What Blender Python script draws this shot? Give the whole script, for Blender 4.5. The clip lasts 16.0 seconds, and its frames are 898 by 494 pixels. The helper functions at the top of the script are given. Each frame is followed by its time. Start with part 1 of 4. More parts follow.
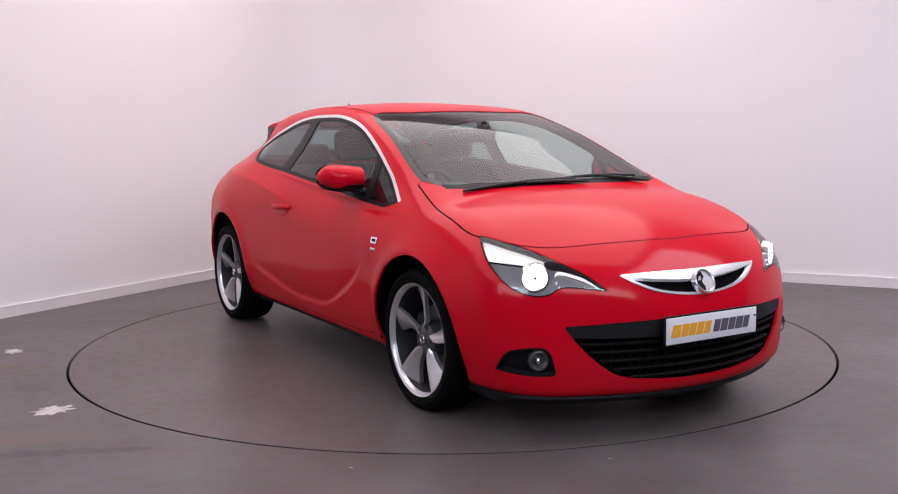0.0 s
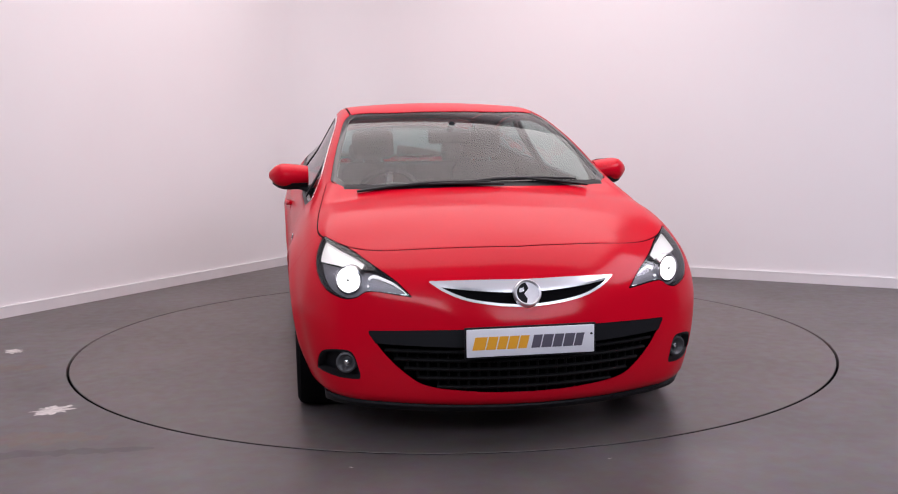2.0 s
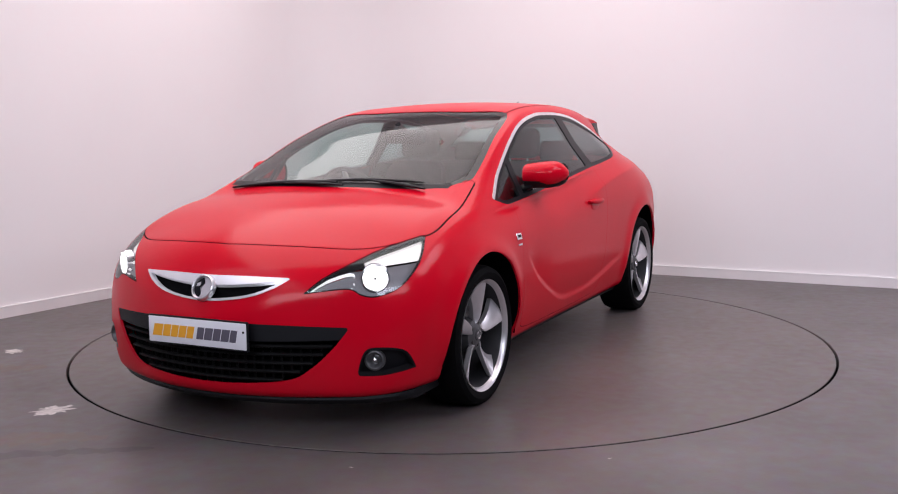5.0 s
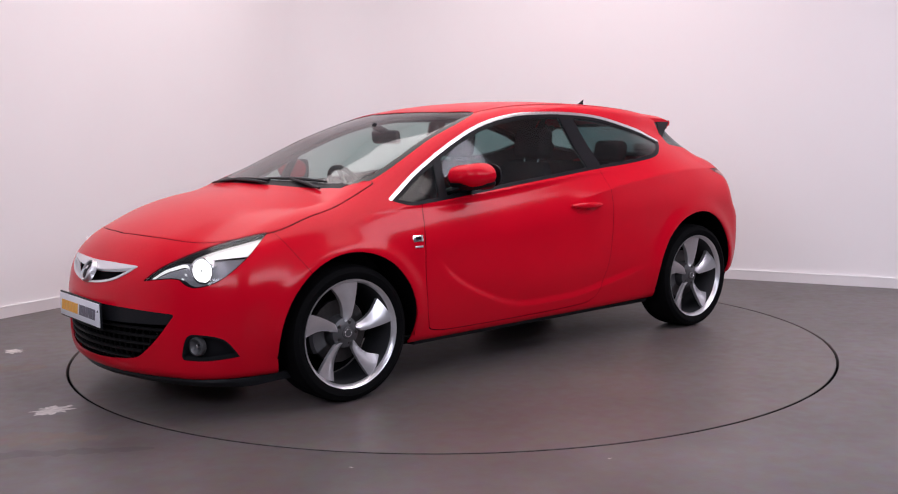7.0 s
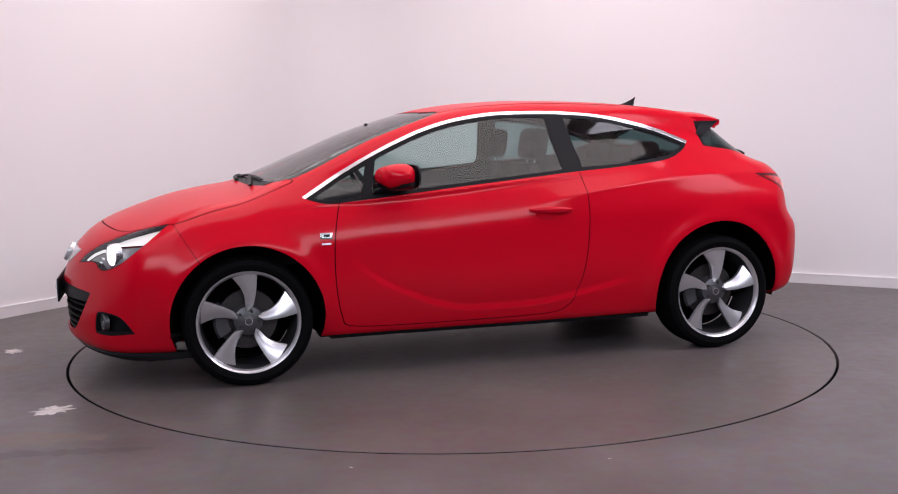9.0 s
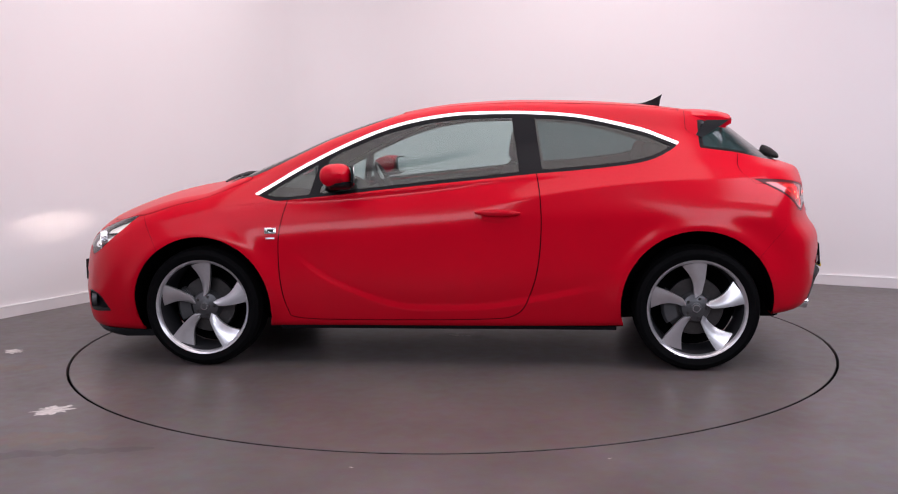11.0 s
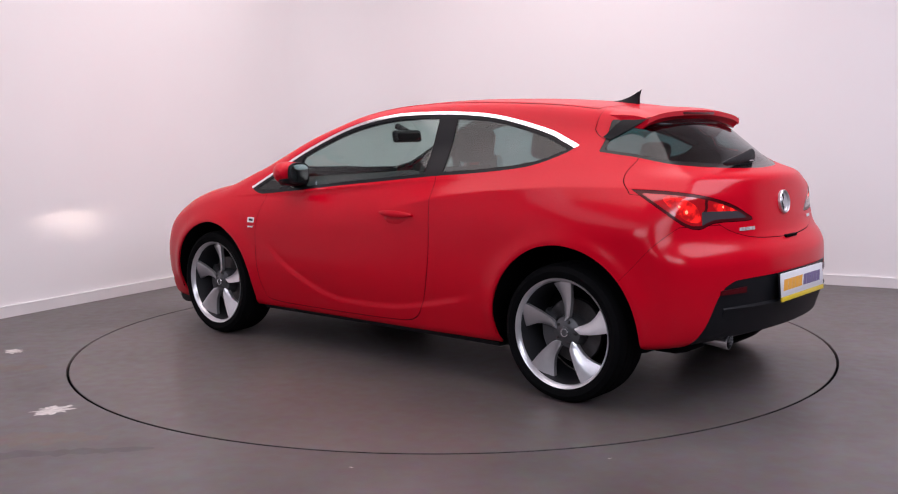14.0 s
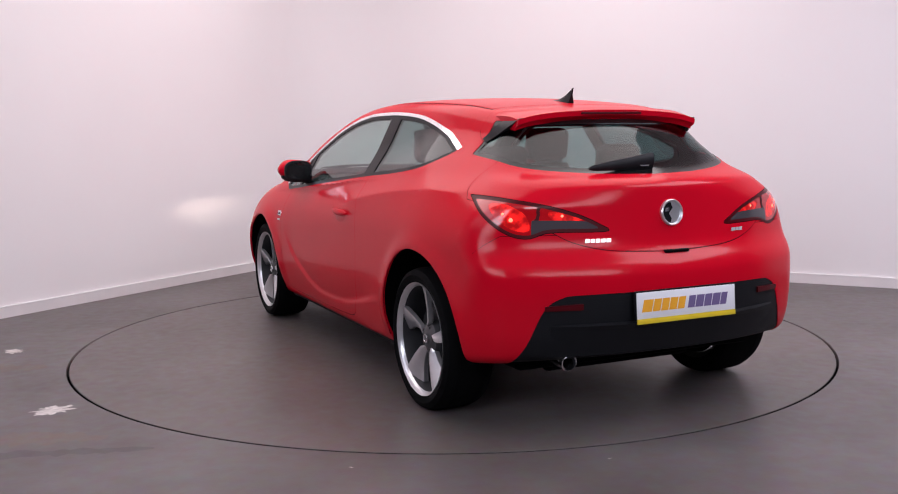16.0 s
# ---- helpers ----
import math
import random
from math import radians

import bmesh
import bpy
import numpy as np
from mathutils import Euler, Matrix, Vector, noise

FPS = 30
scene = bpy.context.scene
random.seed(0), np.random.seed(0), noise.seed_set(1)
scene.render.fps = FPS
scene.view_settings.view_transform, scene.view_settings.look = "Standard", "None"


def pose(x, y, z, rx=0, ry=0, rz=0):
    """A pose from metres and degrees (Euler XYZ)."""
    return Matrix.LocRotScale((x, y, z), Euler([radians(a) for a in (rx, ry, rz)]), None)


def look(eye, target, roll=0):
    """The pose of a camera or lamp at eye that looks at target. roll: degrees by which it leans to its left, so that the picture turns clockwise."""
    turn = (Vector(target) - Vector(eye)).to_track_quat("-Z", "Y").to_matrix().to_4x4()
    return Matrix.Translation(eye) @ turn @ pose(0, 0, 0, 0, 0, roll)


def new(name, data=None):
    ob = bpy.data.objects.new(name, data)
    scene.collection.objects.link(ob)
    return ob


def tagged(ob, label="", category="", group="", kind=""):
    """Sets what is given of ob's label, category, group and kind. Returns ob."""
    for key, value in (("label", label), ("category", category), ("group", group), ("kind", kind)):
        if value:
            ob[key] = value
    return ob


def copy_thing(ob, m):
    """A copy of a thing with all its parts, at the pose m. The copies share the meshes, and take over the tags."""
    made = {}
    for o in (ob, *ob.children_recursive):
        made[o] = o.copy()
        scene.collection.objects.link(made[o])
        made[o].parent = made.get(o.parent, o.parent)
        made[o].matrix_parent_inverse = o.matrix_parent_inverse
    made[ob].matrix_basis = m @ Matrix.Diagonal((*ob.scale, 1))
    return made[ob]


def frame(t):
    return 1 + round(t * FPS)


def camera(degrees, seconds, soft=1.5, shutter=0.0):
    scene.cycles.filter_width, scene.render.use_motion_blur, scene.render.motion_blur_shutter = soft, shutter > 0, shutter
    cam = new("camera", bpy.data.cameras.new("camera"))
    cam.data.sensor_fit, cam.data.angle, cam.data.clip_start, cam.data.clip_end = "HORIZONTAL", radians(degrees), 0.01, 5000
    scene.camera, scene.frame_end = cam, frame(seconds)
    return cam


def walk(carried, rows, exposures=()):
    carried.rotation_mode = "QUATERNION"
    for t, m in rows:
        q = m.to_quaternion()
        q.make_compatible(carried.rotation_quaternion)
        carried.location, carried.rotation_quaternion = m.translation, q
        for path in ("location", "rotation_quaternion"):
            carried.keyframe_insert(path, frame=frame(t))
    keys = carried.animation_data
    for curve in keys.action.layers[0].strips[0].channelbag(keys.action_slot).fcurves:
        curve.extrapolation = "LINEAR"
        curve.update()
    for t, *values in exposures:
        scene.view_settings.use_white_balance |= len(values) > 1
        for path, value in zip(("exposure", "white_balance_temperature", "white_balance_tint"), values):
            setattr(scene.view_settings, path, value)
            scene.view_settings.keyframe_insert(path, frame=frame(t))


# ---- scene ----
# camera and room
cam = camera(48.9, 16.0, soft=1.1)
EYE = pose(0, -6.158, 1.301, 90 - 6.72, 0, 0.108) @ pose(0, 0, 0, 0, 0, -0.737)
walk(cam, [(0.0, EYE), (16.0, EYE)])

world = bpy.data.worlds.new("world")
scene.world = world
world.use_nodes = True
world.node_tree.nodes["Background"].inputs[0].default_value = (0.8, 0.82, 0.9, 1)
world.node_tree.nodes["Background"].inputs[1].default_value = 0.3
scene.view_settings.exposure = 0.0


def area(name, place, target, sx, sy, watts, colour):
    lamp = bpy.data.lights.new(name, "AREA")
    lamp.shape, lamp.size, lamp.size_y, lamp.energy, lamp.color = "RECTANGLE", sx, sy, watts, colour
    ob = new(name, lamp)
    ob.matrix_world = look(place, target)
    return ob


area("softbox_lamp", (-0.15, 0.30, 3.62), (-0.15, 0.31, 0), 5.0, 5.0, 180, (1.0, 0.915, 0.93))
area("softbox_lamp", (-3.2, -3.4, 3.62), (-3.2, -3.39, 0), 2.2, 3.0, 34, (0.86, 0.83, 1.0))
area("softbox_lamp", (4.0, -2.0, 3.62), (4.0, -1.99, 0), 2.6, 3.0, 140, (0.90, 0.86, 1.0))
area("key_lamp", (-2.4, -6.6, 3.0), (0, 0, 0.5), 3.4, 1.3, 92, (0.84, 0.86, 1.0))
area("key_lamp", (2.7, -6.4, 3.0), (0, 0, 0.5), 3.4, 1.3, 92, (0.84, 0.86, 1.0))

# ---------------------------------------------------------------- materials


def material(name, colour, rough=0.5, metal=0.0, coat=0.0, grain=0.0, grain_scale=40.0, bump=0.0, bump_scale=200.0,
             emit=None, strength=0.0, spec=0.5, transmission=0.0, ior=1.45, coat_rough=0.03):
    m = bpy.data.materials.new(name)
    m.use_nodes = True
    nt = m.node_tree
    b = nt.nodes["Principled BSDF"]
    b.inputs["Base Color"].default_value = (*colour, 1)
    b.inputs["Roughness"].default_value = rough
    b.inputs["Metallic"].default_value = metal
    b.inputs["Coat Weight"].default_value = coat
    b.inputs["Coat Roughness"].default_value = coat_rough
    b.inputs["Specular IOR Level"].default_value = spec
    b.inputs["Transmission Weight"].default_value = transmission
    b.inputs["IOR"].default_value = ior
    if emit:
        b.inputs["Emission Color"].default_value = (*emit, 1)
        b.inputs["Emission Strength"].default_value = strength
    if grain or bump:
        co = nt.nodes.new("ShaderNodeTexCoord")
    if grain:
        n = nt.nodes.new("ShaderNodeTexNoise")
        n.inputs["Scale"].default_value, n.inputs["Detail"].default_value = grain_scale, 6
        r = nt.nodes.new("ShaderNodeValToRGB")
        r.color_ramp.elements[0].position, r.color_ramp.elements[1].position = 0.3, 0.7
        r.color_ramp.elements[0].color = (*[c * (1 - grain) for c in colour], 1)
        r.color_ramp.elements[1].color = (*[min(1, c * (1 + grain)) for c in colour], 1)
        nt.links.new(co.outputs["Object"], n.inputs["Vector"])
        nt.links.new(n.outputs["Fac"], r.inputs["Fac"])
        nt.links.new(r.outputs["Color"], b.inputs["Base Color"])
    if bump:
        n2 = nt.nodes.new("ShaderNodeTexNoise")
        n2.inputs["Scale"].default_value, n2.inputs["Detail"].default_value = bump_scale, 4
        bp = nt.nodes.new("ShaderNodeBump")
        bp.inputs["Strength"].default_value, bp.inputs["Distance"].default_value = bump, 0.002
        nt.links.new(co.outputs["Object"], n2.inputs["Vector"])
        nt.links.new(n2.outputs["Fac"], bp.inputs["Height"])
        nt.links.new(bp.outputs["Normal"], b.inputs["Normal"])
    return m


def glass_material(name, tint, rough=0.05, face=0.06):
    """Thin tinted glazing: clear to look through, mirror-like at a slant, alike from both sides."""
    m = bpy.data.materials.new(name)
    m.use_nodes = True
    nt = m.node_tree
    nt.nodes.clear()
    out = nt.nodes.new("ShaderNodeOutputMaterial")
    mix = nt.nodes.new("ShaderNodeMixShader")
    see = nt.nodes.new("ShaderNodeBsdfTransparent")
    see.inputs[0].default_value = (*tint, 1)
    gloss = nt.nodes.new("ShaderNodeBsdfGlossy")
    gloss.inputs["Roughness"].default_value = rough
    slant = nt.nodes.new("ShaderNodeLayerWeight")
    slant.inputs["Blend"].default_value = 0.5
    power = nt.nodes.new("ShaderNodeMath")
    power.operation = "POWER"
    power.inputs[1].default_value = 5.0
    scale = nt.nodes.new("ShaderNodeMath")
    scale.operation = "MULTIPLY_ADD"
    scale.inputs[1].default_value, scale.inputs[2].default_value = 1 - face, face
    nt.links.new(slant.outputs["Facing"], power.inputs[0])
    nt.links.new(power.outputs[0], scale.inputs[0])
    nt.links.new(scale.outputs[0], mix.inputs[0])
    nt.links.new(see.outputs[0], mix.inputs[1])
    nt.links.new(gloss.outputs[0], mix.inputs[2])
    nt.links.new(mix.outputs[0], out.inputs[0])
    return m


RED = material("red_paint", (0.56, 0.0016, 0.0150), rough=0.40, coat=0.42, coat_rough=0.15, spec=0.02, grain=0.03, grain_scale=3.0)
BLACK = material("black_plastic", (0.007, 0.0075, 0.0095), spec=0.22, rough=0.5, bump=0.25, bump_scale=900)
GRILLE = material("grille_plastic", (0.0035, 0.0035, 0.004), rough=0.6, spec=0.12)
DARK = material("dark_recess", (0.003, 0.003, 0.0035), spec=0.05, rough=0.85)
GLOSS_BLACK = material("gloss_black", (0.008, 0.008, 0.010), rough=0.35, coat=0.0, spec=0.12)
FRIT = material("glass_border", (0.008, 0.008, 0.009), rough=0.15, spec=0.35)
RUBBER = material("tyre_rubber", (0.0035, 0.0035, 0.004), spec=0.06, rough=0.72, grain=0.15, grain_scale=60, bump=0.2, bump_scale=300)
CHROME = material("chrome", (0.90, 0.90, 0.92), rough=0.22, metal=1.0)
BRIGHT = material("bright_trim", (0.82, 0.82, 0.84), rough=0.25, metal=0.55)
SILVER = material("machined_alloy", (0.68, 0.67, 0.69), rough=0.30, metal=0.8, grain=0.04, grain_scale=30)
GUN = material("dark_alloy", (0.10, 0.10, 0.105), rough=0.42, metal=0.6, grain=0.08, grain_scale=20)
GUNDARK = material("dark_barrel", (0.025, 0.025, 0.028), rough=0.5, metal=0.3)
STEEL = material("brake_steel", (0.09, 0.085, 0.085), rough=0.4, metal=0.9, grain=0.1, grain_scale=50)
CLOTH = material("seat_cloth", (0.011, 0.011, 0.013), spec=0.08, rough=0.9, grain=0.2, grain_scale=150, bump=0.3, bump_scale=600)
TRIMDARK = material("cabin_plastic", (0.016, 0.016, 0.019), spec=0.18, rough=0.65, grain=0.1, grain_scale=30)
LINING = material("cabin_lining", (0.020, 0.020, 0.024), spec=0.12, rough=0.85, grain=0.05, grain_scale=30)
GLASS = glass_material("windscreen_glass", (0.72, 0.84, 0.79), rough=0.04, face=0.03)
TINT = glass_material("tinted_glass", (0.58, 0.71, 0.69), rough=0.05, face=0.055)
PRIVACY = glass_material("rear_tinted_glass", (0.22, 0.33, 0.33), face=0.055)
LENS = glass_material("clear_lens", (0.92, 0.93, 0.95))
MIRROR = material("mirror_glass", (0.75, 0.80, 0.82), rough=0.03, metal=1.0)
WHITE_PLATE = material("white_plate", (0.78, 0.78, 0.82), rough=0.3, grain=0.02, grain_scale=12)
YELLOW_PLATE = material("yellow_plate", (0.75, 0.55, 0.03), rough=0.35)
ORANGE = material("orange_print", (0.85, 0.40, 0.03), rough=0.4)
GREYPRINT = material("grey_print", (0.11, 0.10, 0.13), rough=0.4)
PURPLE = material("purple_print", (0.16, 0.12, 0.26), rough=0.4)
LAMP_RED = material("red_lens", (0.38, 0.004, 0.010), rough=0.12, coat=0.8, emit=(1.0, 0.01, 0.01), strength=0.08)
LAMP_GLOW = material("lit_red_lamp", (0.8, 0.02, 0.02), rough=0.3, emit=(1.0, 0.12, 0.07), strength=4.0)
LAMP_MID = material("lit_red_lens", (0.5, 0.006, 0.010), rough=0.15, coat=0.4, emit=(1.0, 0.02, 0.015), strength=0.3)


def mottle(m, scale, low, high):
    """Uneven glow of a lit reflector behind its lens."""
    nt = m.node_tree
    co = nt.nodes.new("ShaderNodeTexCoord")
    n = nt.nodes.new("ShaderNodeTexNoise")
    n.inputs["Scale"].default_value, n.inputs["Detail"].default_value = scale, 2
    r = nt.nodes.new("ShaderNodeMapRange")
    r.inputs["From Min"].default_value, r.inputs["From Max"].default_value = 0.38, 0.72
    r.inputs["To Min"].default_value, r.inputs["To Max"].default_value = low, high
    nt.links.new(co.outputs["Object"], n.inputs["Vector"])
    nt.links.new(n.outputs["Fac"], r.inputs["Value"])
    nt.links.new(r.outputs["Result"], nt.nodes["Principled BSDF"].inputs["Emission Strength"])


mottle(LAMP_MID, 26.0, 0.10, 1.2)
SMOKE = material("smoked_lens", (0.06, 0.052, 0.06), rough=0.15, coat=0.3)
HOUSING = material("lamp_housing", (0.24, 0.235, 0.25), rough=0.3, metal=0.25)
REFLECTOR = material("lamp_reflector", (0.88, 0.86, 0.86), rough=0.30, metal=0.25)
# weak emission stands in for bulb light caught by the reflector
GLOWING_REFLECTOR = material("glowing_lamp_reflector", (0.88, 0.86, 0.84), rough=0.25, metal=0.3, emit=(1.0, 0.93, 0.86), strength=0.45)
BEAM = material("lit_bulb", (1, 1, 1), emit=(1.0, 0.84, 0.70), strength=200000.0)
DRL = material("daytime_light", (1, 1, 1), rough=0.3, emit=(1.0, 0.98, 0.97), strength=0.7)
GLOW = material("lit_projector", (1, 1, 1), rough=0.3, emit=(1.0, 0.97, 0.95), strength=2.6)
REDREFL = material("red_reflector", (0.07, 0.003, 0.006), rough=0.3, spec=0.2)


def wall_material():
    m = material("white_wall_paint", (0.80, 0.77, 0.78), rough=0.75, bump=0.12, bump_scale=120)
    nt = m.node_tree
    co = nt.nodes.new("ShaderNodeTexCoord")
    n = nt.nodes.new("ShaderNodeTexNoise")
    n.inputs["Scale"].default_value, n.inputs["Detail"].default_value = 0.9, 5
    r = nt.nodes.new("ShaderNodeValToRGB")
    r.color_ramp.elements[0].color, r.color_ramp.elements[1].color = (0.77, 0.74, 0.75, 1), (0.82, 0.79, 0.80, 1)
    nt.links.new(co.outputs["Object"], n.inputs["Vector"])
    nt.links.new(n.outputs["Fac"], r.inputs["Fac"])
    nt.links.new(r.outputs["Color"], nt.nodes["Principled BSDF"].inputs["Base Color"])
    return m


def floor_material(name, a, b, rough):
    """Painted concrete: cloudy grey-brown with scuffs, and a dull gloss."""
    m = material(name, a, rough=rough, bump=0.15, bump_scale=90)
    nt = m.node_tree
    bs = nt.nodes["Principled BSDF"]
    bs.inputs["Specular IOR Level"].default_value = 0.33
    co = nt.nodes.new("ShaderNodeTexCoord")
    big = nt.nodes.new("ShaderNodeTexNoise")
    big.inputs["Scale"].default_value, big.inputs["Detail"].default_value, big.inputs["Roughness"].default_value = 1.1, 8, 0.62
    ramp = nt.nodes.new("ShaderNodeValToRGB")
    ramp.color_ramp.elements[0].position, ramp.color_ramp.elements[1].position = 0.32, 0.68
    ramp.color_ramp.elements[0].color, ramp.color_ramp.elements[1].color = (*a, 1), (*b, 1)
    fine = nt.nodes.new("ShaderNodeTexNoise")
    fine.inputs["Scale"].default_value, fine.inputs["Detail"].default_value = 14, 8
    mul = nt.nodes.new("ShaderNodeMix")
    mul.data_type, mul.blend_type = "RGBA", "OVERLAY"
    mul.inputs[0].default_value = 0.28
    rr = nt.nodes.new("ShaderNodeMapRange")
    rr.inputs["To Min"].default_value, rr.inputs["To Max"].default_value = rough - 0.08, rough + 0.1
    nt.links.new(co.outputs["Object"], big.inputs["Vector"])
    nt.links.new(co.outputs["Object"], fine.inputs["Vector"])
    nt.links.new(big.outputs["Fac"], ramp.inputs["Fac"])
    nt.links.new(ramp.outputs["Color"], mul.inputs[6])
    nt.links.new(fine.outputs["Color"], mul.inputs[7])
    nt.links.new(mul.outputs[2], bs.inputs["Base Color"])
    nt.links.new(fine.outputs["Fac"], rr.inputs["Value"])
    nt.links.new(rr.outputs["Result"], bs.inputs["Roughness"])
    return m


WALL = wall_material()
# for the added walls out of view; dark so the paint reflects little
DARKWALL = material("unseen_dark_wall", (0.035, 0.035, 0.042), rough=0.9, grain=0.08, grain_scale=2)
SKIRT = material("skirting_paint", (0.72, 0.69, 0.70), rough=0.5, grain=0.03, grain_scale=6)
CEIL = material("ceiling_paint", (0.82, 0.81, 0.81), rough=0.8, grain=0.02, grain_scale=2)
FLOOR = floor_material("painted_concrete", (0.078, 0.064, 0.062), (0.128, 0.114, 0.115), 0.38)
DISC = floor_material("turntable_deck", (0.088, 0.072, 0.069), (0.124, 0.106, 0.103), 0.36)
SCUFF = material("bare_scuff", (0.52, 0.48, 0.46), rough=0.7, grain=0.25, grain_scale=40)

# ---------------------------------------------------------------- mesh helpers


def link(name, bm, mat, parent=None, label="", smooth=True):
    me = bpy.data.meshes.new(name)
    bm.normal_update()
    bm.to_mesh(me)
    bm.free()
    me.materials.append(mat)
    if smooth:
        me.shade_smooth()
        me.set_sharp_from_angle(angle=radians(38))
    ob = new(name, me)
    if parent:
        ob.parent = parent
    if label:
        ob["label"] = label
    return ob


part = link


def box_bm(sx, sy, sz, m=None, bevel=0.0, seg=2):
    bm = bmesh.new()
    bmesh.ops.create_cube(bm, size=1.0)
    bmesh.ops.scale(bm, vec=(sx, sy, sz), verts=bm.verts)
    if bevel:
        bmesh.ops.bevel(bm, geom=bm.edges[:], offset=bevel, segments=seg, affect="EDGES", profile=0.5)
    if m is not None:
        bmesh.ops.transform(bm, matrix=m, verts=bm.verts)
    return bm


def grid_bm(rows, close_u=False, close_v=False, caps=False):
    """A mesh through rows of points."""
    bm = bmesh.new()
    vs = [[bm.verts.new(p) for p in r] for r in rows]
    nu, nv = len(vs), len(vs[0])
    for i in range(nu if close_u else nu - 1):
        for j in range(nv if close_v else nv - 1):
            a, b = vs[i], vs[(i + 1) % nu]
            bm.faces.new((a[j], a[(j + 1) % nv], b[(j + 1) % nv], b[j]))
    if caps:
        bm.faces.new(vs[0][::-1])
        bm.faces.new(vs[-1])
    bmesh.ops.remove_doubles(bm, verts=bm.verts, dist=1e-6)
    bmesh.ops.recalc_face_normals(bm, faces=bm.faces)
    return bm


def revolve_bm(profile, axis="y", n=64, m=None):
    """profile: (radius, along the axis)."""
    rows = []
    for i in range(n):
        a = 2 * math.pi * i / n
        if axis == "y":
            rows.append([(r * math.cos(a), h, r * math.sin(a)) for r, h in profile])
        elif axis == "x":
            rows.append([(h, r * math.cos(a), r * math.sin(a)) for r, h in profile])
        else:
            rows.append([(r * math.cos(a), r * math.sin(a), h) for r, h in profile])
    bm = grid_bm(rows, close_u=True)
    if m is not None:
        bmesh.ops.transform(bm, matrix=m, verts=bm.verts)
    return bm


def tube_bm(path, radius, n=8, flat=1.0):
    """A tube along a path of points; radius may be a list. flat squashes it in its second direction."""
    rows = []
    pts = [Vector(p) for p in path]
    for i, p in enumerate(pts):
        d = (pts[min(i + 1, len(pts) - 1)] - pts[max(i - 1, 0)]).normalized()
        side = d.cross(Vector((0, 0, 1)))
        side = side.normalized() if side.length > 1e-4 else Vector((1, 0, 0))
        up = side.cross(d)
        r = radius[i] if isinstance(radius, (list, tuple)) else radius
        rows.append([p + side * r * math.cos(2 * math.pi * k / n) + up * r * flat * math.sin(2 * math.pi * k / n) for k in range(n)])
    return grid_bm(rows, close_v=True, caps=True)


def prism_bm(poly, to3d, depth_dir, depth):
    """A flat outline given thickness."""
    bm = bmesh.new()
    lo = [bm.verts.new(to3d(*p)) for p in poly]
    hi = [bm.verts.new(Vector(to3d(*p)) + Vector(depth_dir) * depth) for p in poly]
    bm.faces.new(lo[::-1])
    bm.faces.new(hi)
    n = len(poly)
    for i in range(n):
        bm.faces.new((lo[i], lo[(i + 1) % n], hi[(i + 1) % n], hi[i]))
    bmesh.ops.recalc_face_normals(bm, faces=bm.faces)
    return bm


# ---------------------------------------------------------------- room
CORNER = Vector((-1.207, 4.284, 0))
E1 = Vector((0.509, 0.861, 0)).normalized()
E2 = Vector((0.878, -0.479, 0)).normalized()
LEN1, LEN2, HIGH, RND = 12.0, 10.0, 3.7, 0.85


def wall_path(off):
    """The line of the two visible walls with the rounded corner; off moves it into the room."""
    inward1 = Vector((E1.y, -E1.x, 0))
    inward2 = Vector((E2.y, -E2.x, 0))
    inward2 = inward2 if inward2.dot(-E1) > 0 else -inward2
    centre = CORNER - E1 * RND + inward1 * RND
    pts = [CORNER - E1 * LEN1 + inward1 * off]
    a0 = math.atan2(-inward1.y, -inward1.x)
    a1 = math.atan2(-inward2.y, -inward2.x)
    for i in range(25):
        a = a0 + (a1 - a0) * i / 24
        pts.append(centre + Vector((math.cos(a), math.sin(a), 0)) * (RND - off))
    pts.append(CORNER + E2 * LEN2 + inward2 * off)
    return pts


def strip(name, off_a, off_b, z0, z1, mat, label=""):
    a, b = wall_path(off_a), wall_path(off_b)
    rows = [[(p.x, p.y, z0), (p.x, p.y, z1), (q.x, q.y, z1), (q.x, q.y, z0)] for p, q in zip(a, b)]
    ob = link(name, grid_bm(rows, close_v=True, caps=True), mat)
    return tagged(ob, label, "", "", "structure")


tagged(strip("wall_back", 0.0, -0.15, -0.1, HIGH, WALL), "smooth white painted studio wall with a rounded corner", "wall")
tagged(strip("baseboard", 0.016, 0.0, 0.0, 0.078, SKIRT), "low pale grey painted skirting board", "skirting")
tagged(strip("trim", 0.018, 0.001, 0.0782, 0.084, CEIL), "thin white top edge of the skirting board", "trim")

FAR1, FAR2 = CORNER - E1 * LEN1, CORNER + E2 * LEN2
FAR3 = FAR1 + E2 * LEN2


